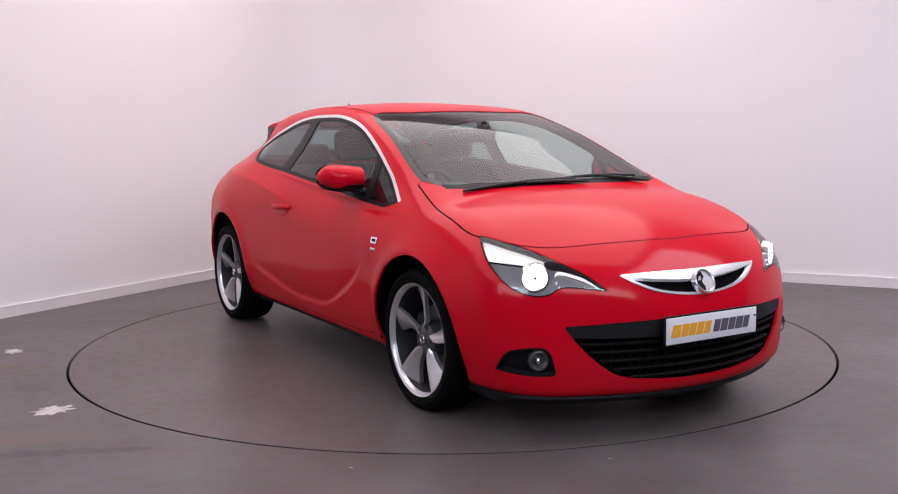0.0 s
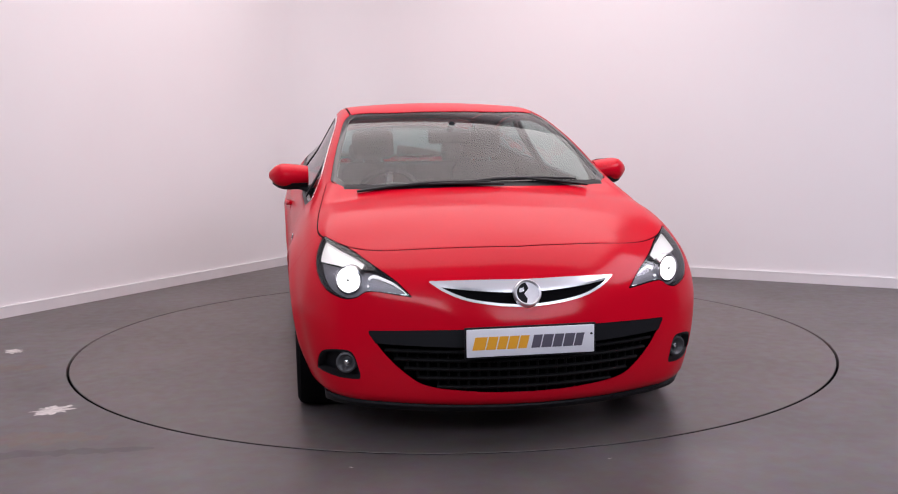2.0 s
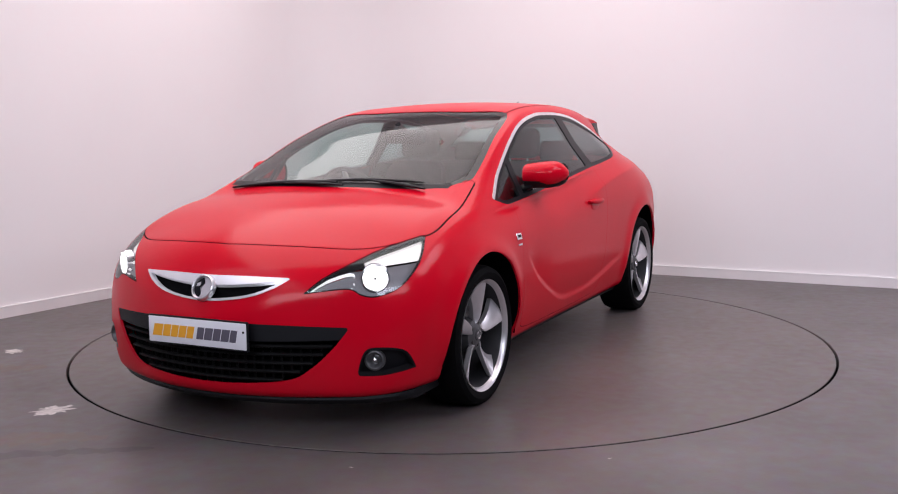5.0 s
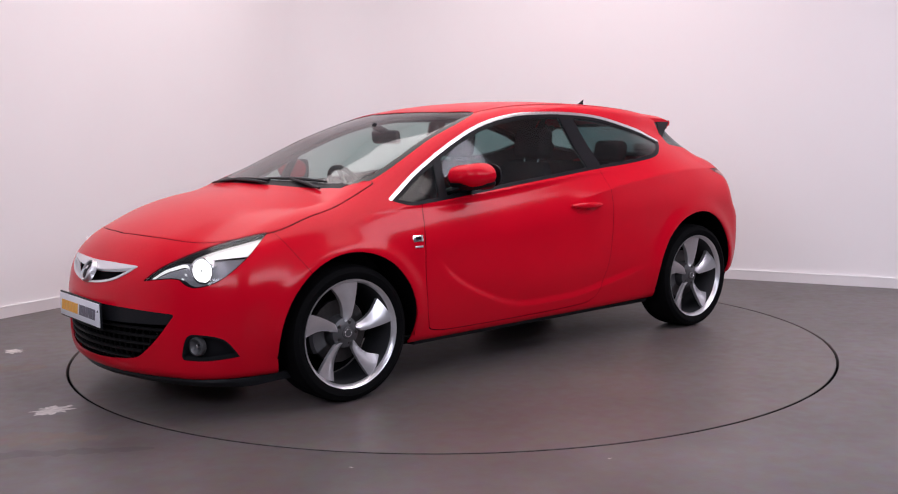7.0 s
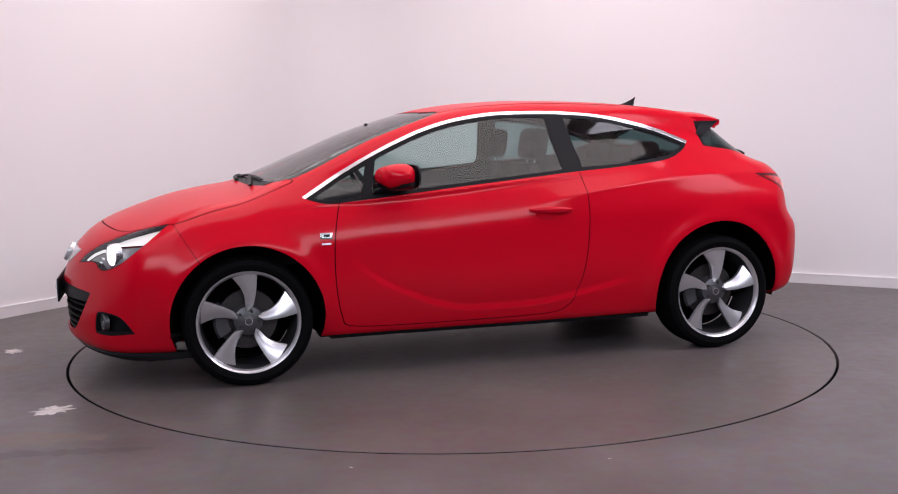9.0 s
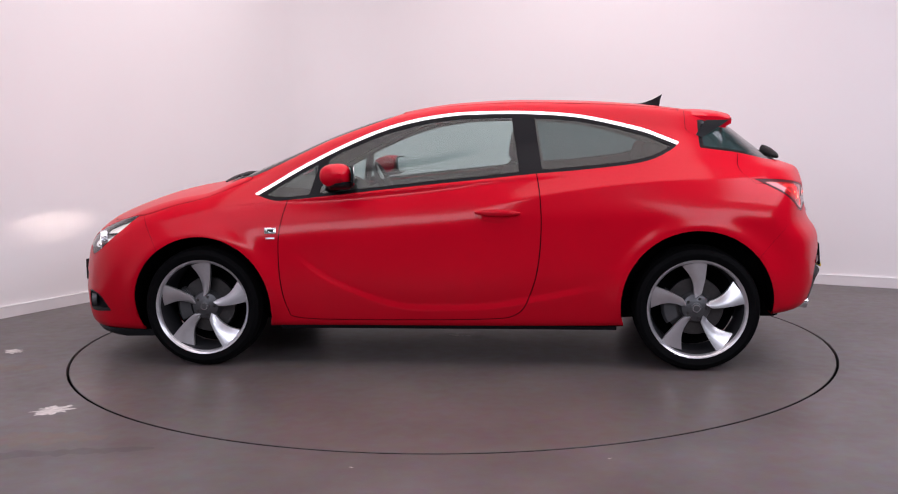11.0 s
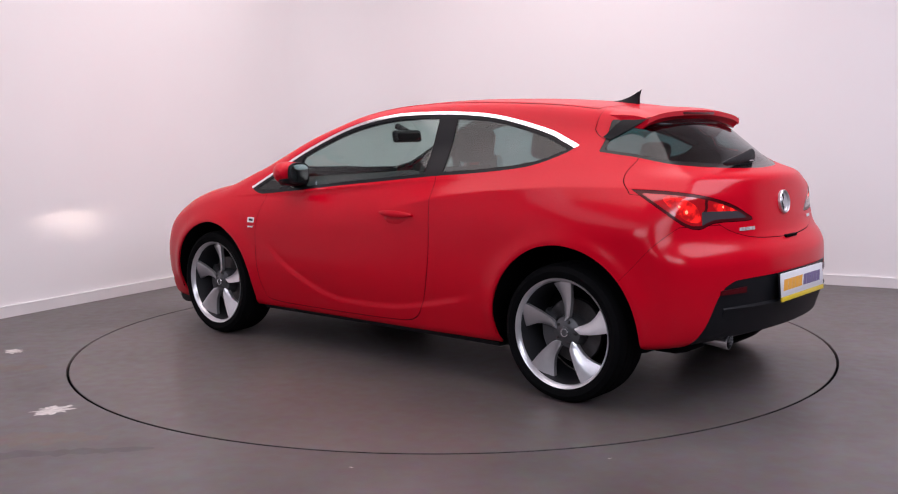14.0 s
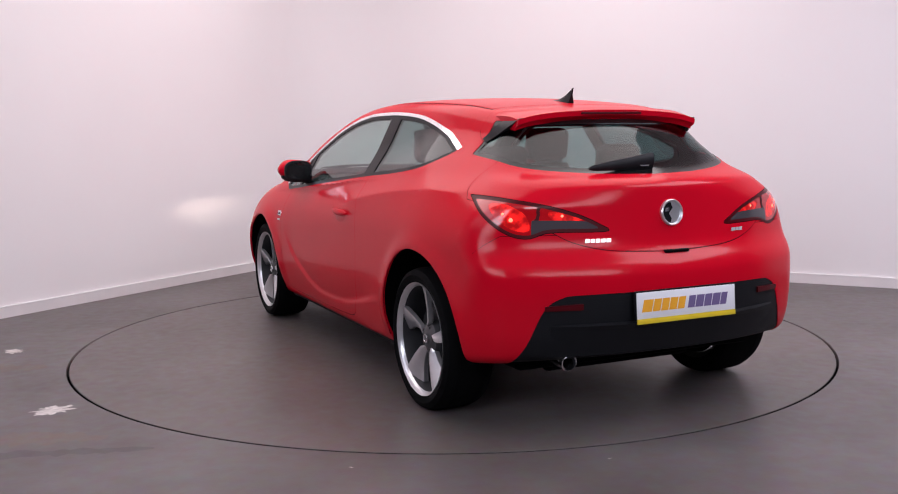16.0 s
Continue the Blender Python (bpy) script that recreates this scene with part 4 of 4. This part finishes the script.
    part("fog_ring", revolve_bm([(.036, .006), (.043, .004), (.044, -.02), (.036, -.02)], axis="z", n=32, m=mm), GUN, f)
    part("fog_bulb", revolve_bm([(.0005, .0), (.009, -.004), (.010, -.02)], axis="z", n=16, m=mm), CHROME, f)

# ---------------------------------------------------------------- sides
for s in (1, -1):
    # door handle over a scooped cup
    rows = []
    for i in range(17):
        t = i / 16
        x = -.175 - .245 * t
        q, n = on_skin(x=x, z=.857, face="side")
        thick = .018 * math.sin(math.pi * min(max(t, .02), .98)) ** .35
        out = .030 * math.sin(math.pi * (.06 + .88 * t)) ** .5
        c = Vector((x, q.y + out - .004, .857 + .006 * (1 - t)))
        rows.append([(c.x, s * (c.y + .010 * math.cos(a)), c.z + thick * math.sin(a)) for a in [2 * math.pi * k / 10 for k in range(10)]])
    part("door_handle", grid_bm(rows, close_v=True, caps=True), RED, doors[s], "red door handle")
    q, n = on_skin(x=-.295, z=.848, face="side")
    cup = bmesh.new()
    bmesh.ops.create_uvsphere(cup, u_segments=24, v_segments=12, radius=1)
    bmesh.ops.scale(cup, vec=(.085, .006, .040), verts=cup.verts)
    bmesh.ops.translate(cup, vec=(q.x, s * (q.y + .0005), q.z - .012), verts=cup.verts)
    part("handle_cup", cup, RED, doors[s], "scooped cup behind the handle")
    q, n = on_skin(x=.955, z=.765, face="side")
    m = stuck(Vector((q.x, s * q.y, q.z)), Vector((n.x, s * n.y, n.z)))
    b = part("wing_badge", box_bm(.066, .034, .006, m @ pose(0, 0, .002), .002), CHROME, car, "small chrome wing badge with a dark mark")
    part("badge_mark", box_bm(.036, .014, .003, m @ pose(.002, .001, .0055), .001), GLOSS_BLACK, b)
    part("badge_bar", box_bm(.050, .010, .003, m @ pose(0, -.042, .001), .001), SILVER, b)
    # mirror: red cap, black foot and lower edge, glass facing back
    rows, low = [], []
    for i in range(15):
        t = i / 14
        y = .815 + .212 * t
        full = (1 - max(0, (t - .55) / .45) ** 2.4 * .80) * (1 - .22 * (1 - t) ** 2)
        cx, cz = .583 - .045 * t, 1.064 + .004 * t
        rx, rz = .112 * full, .069 * full
        ring = []
        for k in range(20):
            a = 2 * math.pi * k / 20
            c, d = math.cos(a), math.sin(a)
            ex = abs(c) ** .8 * (1 if c > 0 else -.62)
            ring.append((cx + rx * ex, s * y, cz + rz * (abs(d) ** .85) * (1 if d > 0 else -1)))
        rows.append(ring)
    mir = part("door_mirror", grid_bm(rows, close_v=True, caps=True), RED, car, "red door mirror on a black foot")
    mir["label"] = "red door mirror on a black foot"
    rows = []
    for i in range(13):
        t = i / 12
        y = .82 + .19 * t
        full = (1 - max(0, (t - .55) / .45) ** 2.4 * .80)
        cx = .575 - .045 * t
        rows.append([(cx + .100 * full, s * y, 1.028), (cx + .06 * full, s * y, 1.028 - .037 * full), (cx - .05 * full, s * y, 1.028 - .037 * full), (cx - .071 * full, s * y, 1.020), (cx - .071 * full, s * y, 1.036)])
    part("mirror_base", grid_bm(rows, close_v=True, caps=True), BLACK, mir, "black lower half of the mirror")
    for nm, ry, rz, x0, mt in (("mirror_bezel", .094, .062, .484, BLACK), ("mirror_glass", .084, .052, .480, MIRROR)):
        rows = []
        for i in range(33):
            a = 2 * math.pi * i / 32
            c, d = math.cos(a), math.sin(a)
            c, d = math.copysign(abs(c) ** .7, c), math.copysign(abs(d) ** .7, d)
            yy = .912 + ry * c
            lean = -.22 * (yy - .912)
            rows.append([(x0 + .012 + lean, s * (yy + .002 * c), 1.064 + (rz + .001) * d), (x0 + lean, s * yy, 1.064 + rz * d), (x0 - .003, s * .912, 1.064)])
        part(nm, grid_bm(rows), mt, mir, "mirror glass" if nm == "mirror_glass" else "black mirror bezel")
    path = [(.66, s * .755, .965), (.63, s * .79, .985), (.60, s * .85, 1.005)]
    part("mirror_foot", tube_bm(path, [.05, .045, .04], n=12, flat=.45), BLACK, mir, "black mirror foot")
    # dark strip under the door, standing for the shade beneath the body
    rows = []
    for i in range(21):
        x = .93 - 1.87 * i / 20
        q, _ = on_skin(x=x, z=.245, face="side")
        rows.append([(x, s * (q.y - .020), .226), (x, s * (q.y - .035), .205), (x, s * (q.y - .12), .20), (x, s * (q.y - .12), .24)])
    part("sill_shade", grid_bm(rows, close_v=True, caps=True), BLACK, car, "dark strip standing for the shade under the door")

# ---------------------------------------------------------------- roof and glass furniture
fin = []
for i in range(13):
    t = i / 12
    x = -1.10 - .145 * t
    base, _ = on_skin(x=x, y=0, face="top")
    hgt = .004 + .072 * t**1.7
    wd = .020 * (1 - .3 * t) + .003
    fin.append([(x, wd, base.z - .004), (x - .008 * t, wd * .5 * (1 - t * .4), base.z + hgt * .55), (x - .02 * t, .003, base.z + hgt), (x - .02 * t, -.003, base.z + hgt), (x - .008 * t, -wd * .5 * (1 - t * .4), base.z + hgt * .55), (x, -wd, base.z - .004)])
part("aerial", grid_bm(fin, close_v=True, caps=True), GLOSS_BLACK, car, "black shark-fin aerial")

# roof spoiler with black side fins
rows = []
for i in range(41):
    y = -.500 + 1.0 * i / 40
    e = abs(y) / .500
    top0, _ = on_skin(x=-1.375, y=y, face="top")
    xr = -1.605 + .012 * e**2
    zr = 1.394 - .030 * e**2 - .016 * e**8
    row = [(-1.365, y, top0.z - .010), (-1.375, y, top0.z + .0015), (-1.43, y, top0.z * .72 + zr * .28 + .006), (-1.52, y, top0.z * .4 + zr * .6 + .006), (xr + .03, y, zr + .004), (xr, y, zr - .004), (xr + .003, y, zr - .028), (xr + .03, y, zr - .042), (-1.56, y, zr - .052), (-1.44, y, zr - .03)]
    rows.append(row)
spoiler = part("spoiler", grid_bm(rows, close_v=True, caps=True), RED, car, "red roof spoiler")
part("brake_light", box_bm(.012, .34, .012, pose(-1.600, 0, 1.374, 0, 0, 0), .003), REDREFL, spoiler, "narrow high-level brake light")
for s in (1, -1):
    rows = []
    for i in range(9):
        t = i / 8
        fr = Vector((-1.45, .497, 1.345)).lerp(Vector((-1.385, .57, 1.260)), t)
        bk = Vector((-1.598, .494, 1.352)).lerp(Vector((-1.425, .57, 1.246)), t)
        fr.y = max(fr.y, on_skin(x=fr.x, z=fr.z, face="side")[0].y + .004)
        bk.y = max(bk.y, on_skin(x=bk.x, z=bk.z, face="side")[0].y + .003)
        rows.append([(fr.x, s * fr.y, fr.z), (bk.x, s * bk.y, bk.z), (bk.x + .006, s * (bk.y - .03), bk.z), (fr.x, s * (fr.y - .05), fr.z)])
    part("spoiler_fin", grid_bm(rows, close_v=True, caps=True), GLOSS_BLACK, spoiler, "black side fin of the spoiler")


def wiper(points, parent, r, label, lift):
    pts = []
    for x, y in points:
        q, n = on_skin(x=x, y=y, face="top")
        pts.append(q + n * lift)
    return part("wiper", tube_bm(pts, [r * .7 + r * .5 * math.sin(math.pi * i / (len(pts) - 1)) for i in range(len(pts))], n=8, flat=.6), BLACK, parent, label)


def lerp(a, b, n):
    return [tuple(a[k] + (b[k] - a[k]) * i / n for k in range(len(a))) for i in range(n + 1)]


wiper(lerp((1.300, -.60), (1.302, .06), 14), car, .014, "black windscreen wiper blade", .010)
wiper(lerp((1.292, -.02), (1.235, .52), 12), car, .012, "black windscreen wiper blade", .010)
wiper(lerp((1.345, .12), (1.318, -.25), 8), car, .012, "black wiper arm", .014)
wiper(lerp((1.30, .56), (1.275, .25), 8), car, .012, "black wiper arm", .014)
# cowl under the wipers
rows = []
for i in range(31):
    y = -.66 + 1.32 * i / 30
    x = 1.352 - .20 * y * y - .05 * abs(y) ** 5
    a, _ = on_skin(x=x, y=y, face="top")
    b, _ = on_skin(x=x - .06, y=y, face="top")
    rows.append([(x + .004, y, a.z - .006), (x - .03, y, (a.z + b.z) / 2 + .003), (x - .065, y, b.z + .002), (x - .065, y, b.z - .03), (x, y, a.z - .04)])
part("cowl", grid_bm(rows, close_v=True, caps=True), BLACK, car, "black plastic cowl under the windscreen")
# rear wiper with its pivot cover
rows = []
for i in range(17):
    t = i / 16
    y = -.03 + .345 * t
    z = 1.138 - .030 * t
    q, n = on_skin(y=abs(y), z=z, face="tail")
    nn = Vector((n.x, 0, n.z)).normalized()
    c = Vector((q.x, y, z)) + nn * .022
    rr = .030 * (1 - t) ** .6 + .007
    rows.append([c + Vector((0, 0, 1)) * rr * math.sin(a) + Vector((-1, 0, 0)) * rr * .55 * math.cos(a) for a in [2 * math.pi * k / 10 for k in range(10)]])
rw = part("rear_wiper", grid_bm(rows, close_v=True, caps=True), BLACK, car, "black rear wiper")
part("wiper_mark", box_bm(.002, .045, .005, pose(on_skin(y=.03, z=1.136, face="tail")[0].x - .0375, .03, 1.136)), SILVER, rw)

# ---------------------------------------------------------------- rear
edge_tl, core_tl = split(lamp_r, lambda P: -(tl(P) + .015))
smoke_t, red_t = split(core_tl, region("rear_corner", [(-1.31, .922, 0), (-1.60, .914), (-1.74, .89, 0), (-1.74, .85, 0), (-1.31, .85, 0)]))
glow_a = region("rear_corner", [(-1.05, .990), (-1.15, .992), (-1.26, .955), (-1.30, .905), (-1.29, .875), (-1.20, .885), (-1.10, .935)])
glow_b = region("rear_corner", [(-1.40, .955), (-1.50, .948), (-1.60, .925), (-1.58, .918), (-1.44, .918)])
bar_t, _ = split(red_t, lambda P: np.abs(P[:, 1] + P[:, 0] + 1.345 + .25 * (P[:, 2] - .95)) - .012)
la, red_t = split(red_t, glow_a)
lb, red_t = split(red_t, glow_b)
for s in (1, -1):
    t_ob = skin_part("tail_lamp", red_t, LAMP_RED, car, "red tail lamp with lit elements and a smoked strip", side=s, off=-.001, lip=.01)
    skin_part("tail_lamp_edge", edge_tl, REDREFL, t_ob, "dark red edge of the lamp", side=s, off=-.001, lip=.01)
    skin_part("lit_element", la, LAMP_MID, t_ob, "glowing red element", side=s, off=-.002, lip=0)
    skin_part("lit_element", lb, LAMP_MID, t_ob, "glowing red element", side=s, off=-.002, lip=0)
    skin_part("lamp_divider", bar_t, REDREFL, t_ob, "dark divider across the lamp", side=s, off=.0008, lip=.002)
    skin_part("smoked_lens", smoke_t, SMOKE, t_ob, "smoked grey reversing lens", side=s, off=-.001, lip=.01)
    for yy, zz, r in ((.742, .950, .006), (.715, .925, .009), (.51, .938, .006)):
        q, n = on_skin(y=yy, z=zz, face="tail")
        m = stuck(Vector((q.x, s * q.y, q.z)), Vector((n.x, s * n.y, n.z)))
        part("bulb_glow", revolve_bm([(.0005, .0016), (r * .7, .0012), (r, .0004)], axis="z", n=20, m=m), LAMP_GLOW, t_ob, "bright lit bulb")
q, n = on_skin(y=0, z=.935, face="tail")
emblem(0, 0, stuck(q + n * .000, n), car, .058)
q, n = on_skin(y=.365, z=.822, face="tail")
bars("badge_letter", [.020, .018, .018, .020, .020], .016, .003, .005, BRIGHT, stuck(q, n) @ pose(-.06, 0, .001), tailgate, .003)
q, n = on_skin(y=.40, z=.825, face="tail")
bars("badge_letter", [.026, .020, .022], .015, .005, .004, BRIGHT, stuck(Vector((q.x, -q.y, q.z)), Vector((n.x, -n.y, n.z))) @ pose(-.05, .008, .001), tailgate, .003)
part("tailgate_pull", box_bm(.03, .13, .014, pose(-2.094, 0, .772), .005), DARK, tailgate, "dark tailgate pull")
number_plate(Matrix.Translation((-2.160, -.012, .556)) @ Matrix(((0, 0, -1), (-1, 0, 0), (0, 1, 0))).to_4x4() @ pose(0, 0, 0, -4, 0, 0), PURPLE, True)
for z0, z1, deep, nm in ((.485, .462, .022, "plate_shelf"), (.470, .345, .010, "lower_panel")):
    rows = []
    for i in range(33):
        y = -.60 + 1.2 * i / 32
        fade = 1 - (abs(y) / .60) ** 6
        a = on_skin(y=y, z=z0, face="tail")[0].x
        b = on_skin(y=y, z=z1, face="tail")[0].x
        rows.append([(a + .006, y, z0 + .004), (a - deep * fade, y, z0 - .004), (b - deep * .6 * fade, y, z1), (b + .02, y, z1 - .004)])
    part(nm, grid_bm(rows, close_v=True, caps=True), BLACK, rbumper, "black moulded step of the lower rear panel")
for s in (1, -1):
    rows = []
    for i in range(11):
        y = .47 + .155 * i / 10
        q, n = on_skin(y=y, z=.562, face="tail")
        c = Vector((q.x, s * y, .562)) + Vector((n.x, s * n.y, 0)) * .001
        hgt = .013 * (1 - .5 * (i / 10))
        rows.append([c + Vector((-.004, 0, hgt)), c + Vector((-.004, 0, -.013)), c + Vector((.02, 0, -.013)), c + Vector((.02, 0, hgt))])
    part("rear_reflector", grid_bm(rows, close_v=True, caps=True), REDREFL, rbumper, "dark red bumper reflector")
ex = pose(-1.975, .50, .318, 0, 0, 0)
e = part("exhaust", revolve_bm([(.024, .16), (.034, .10), (.036, -.03), (.037, -.052), (.033, -.054), (.031, -.03), (.030, .10)], axis="x", n=32, m=ex @ pose(0, 0, 0, 0, -6, 0)), CHROME, car, "oval chrome exhaust tip")
part("exhaust_bore", revolve_bm([(.0005, .02), (.0305, .02)], axis="x", n=24, m=ex), DARK, e)
part("silencer", tube_bm([(-1.75, .45, .30), (-1.75, -.30, .30)], .085, n=16), DARK, car, "black rear silencer")

# ---------------------------------------------------------------- cabin


def seat(x, y):
    """A front seat: cushion, backrest, headrest on two posts."""
    st = new("front_seat")
    st.parent = car
    part("cushion", box_bm(.50, .50, .16, pose(x + .02, y, .55, 0, -8, 0), .06, 3), CLOTH, st)
    rows = []
    for i in range(12):
        t = i / 11
        z = .60 + .50 * t
        cx = x - .22 - .17 * t
        hw = .25 - .05 * t**2 - .03 * (t > .95)
        th = .075 - .03 * t
        rows.append([(cx + th * (abs(math.cos(a)) ** .5) * (1 if math.cos(a) > 0 else -1) + .03 * abs(math.sin(a)) ** 3, y + hw * (abs(math.sin(a)) ** .6) * (1 if math.sin(a) > 0 else -1), z) for a in [2 * math.pi * k / 24 for k in range(24)]])
    part("backrest", grid_bm(rows, close_v=True, caps=True), CLOTH, st)
    part("headrest", box_bm(.11, .27, .19, pose(x - .425, y, 1.215, 0, -10, 0), .045, 4), CLOTH, st)
    for d in (-.06, .06):
        part("headrest_post", tube_bm([(x - .40, y + d, 1.06), (x - .42, y + d, 1.14)], .007, n=8), CHROME, st)


seat(.02, .36)
seat(.02, -.36)
bench = new("rear_seat")
bench.parent = car
part("cushion", box_bm(.48, 1.15, .16, pose(-.72, 0, .56, 0, -6, 0), .06, 3), CLOTH, bench)
part("backrest", box_bm(.14, 1.18, .52, pose(-1.06, 0, .83, 0, -20, 0), .05, 3), CLOTH, bench)
for y in (.34, -.34):
    part("headrest", box_bm(.09, .25, .15, pose(-1.16, y, 1.145, 0, -14, 0), .04, 4), CLOTH, bench)
rows = []
for i in range(25):
    y = -.70 + 1.4 * i / 24
    hump = .045 * math.exp(-((y + .36) / .17) ** 2)
    rows.append([(1.30, y, .90), (1.20, y, 1.00), (1.0, y, 1.0 + hump * .3), (.80, y, .985 + hump), (.70, y, .955 + hump), (.67, y, .90), (.72, y, .78), (.80, y, .60), (1.3, y, .60)])
part("dashboard", grid_bm(rows, close_v=True, caps=True), TRIMDARK, car, "dark plastic dashboard")
sw = new("steering_wheel")
sw.parent = car
m = pose(.50, -.36, .93, 0, -62, 0)
ring = []
for i in range(40):
    a = 2 * math.pi * i / 40
    ring.append([m @ Vector(((.175 + .016 * math.cos(b)) * math.cos(a), (.175 + .016 * math.cos(b)) * math.sin(a), .016 * math.sin(b))) for b in [2 * math.pi * k / 8 for k in range(8)]])
part("steering_rim", grid_bm(ring, close_u=True, close_v=True), TRIMDARK, sw)
part("steering_boss", box_bm(.13, .15, .05, m, .02), TRIMDARK, sw)
for a in (0, 180, 270):
    part("steering_spoke", box_bm(.13, .035, .018, m @ pose(.10 * math.cos(radians(a + 90)), .10 * math.sin(radians(a + 90)), 0, 0, 0, a + 90), .006), SILVER, sw)
part("steering_column", tube_bm([(.52, -.36, .92), (.85, -.36, .80)], .05, n=12), TRIMDARK, car)
rv = part("interior_mirror", box_bm(.045, .25, .08, pose(.47, 0, 1.268, 0, 12, 0), .02, 3), TRIMDARK, car, "interior mirror")
part("mirror_glass", box_bm(.002, .215, .045, pose(.446, 0, 1.265, 0, 12, 0)), MIRROR, rv)
part("mirror_mount", tube_bm([(.47, 0, 1.30), (.56, 0, 1.335)], .02, n=8), TRIMDARK, rv)
part("centre_console", box_bm(.8, .22, .25, pose(.35, 0, .55), .03), TRIMDARK, car)
part("parcel_shelf", box_bm(.50, 1.15, .02, pose(-1.42, 0, 1.02), .008), TRIMDARK, car, "dark parcel shelf")

# ---------------------------------------------------------------- motion
TURN = [(0.0, -59.3), (0.5, -62.85), (1.0, -68.2), (1.5, -74.15), (2.0, -80.25), (2.5, -86.25), (3.0, -92.35), (3.5, -98.35), (4.0, -104.4), (4.5, -110.35),
        (7.0, -140.0), (7.5, -145.9), (8.0, -151.9), (8.5, -157.8), (9.0, -163.75), (11.5, -191.15), (12.0, -197.0), (12.5, -202.95), (13.0, -208.95), (13.5, -214.85),
        (14.0, -220.85), (14.5, -226.75), (15.0, -232.7), (15.5, -238.6), (16.0, -244.75)]


def motions():
    walk(turntable, [(t, pose(0, 0, 0, 0, 0, a)) for t, a in TURN])
    walk(car, [(t, pose(0, 0, 0, 0, 0, a) @ pose(-0.0375, -0.075, 0)) for t, a in TURN])


motions()
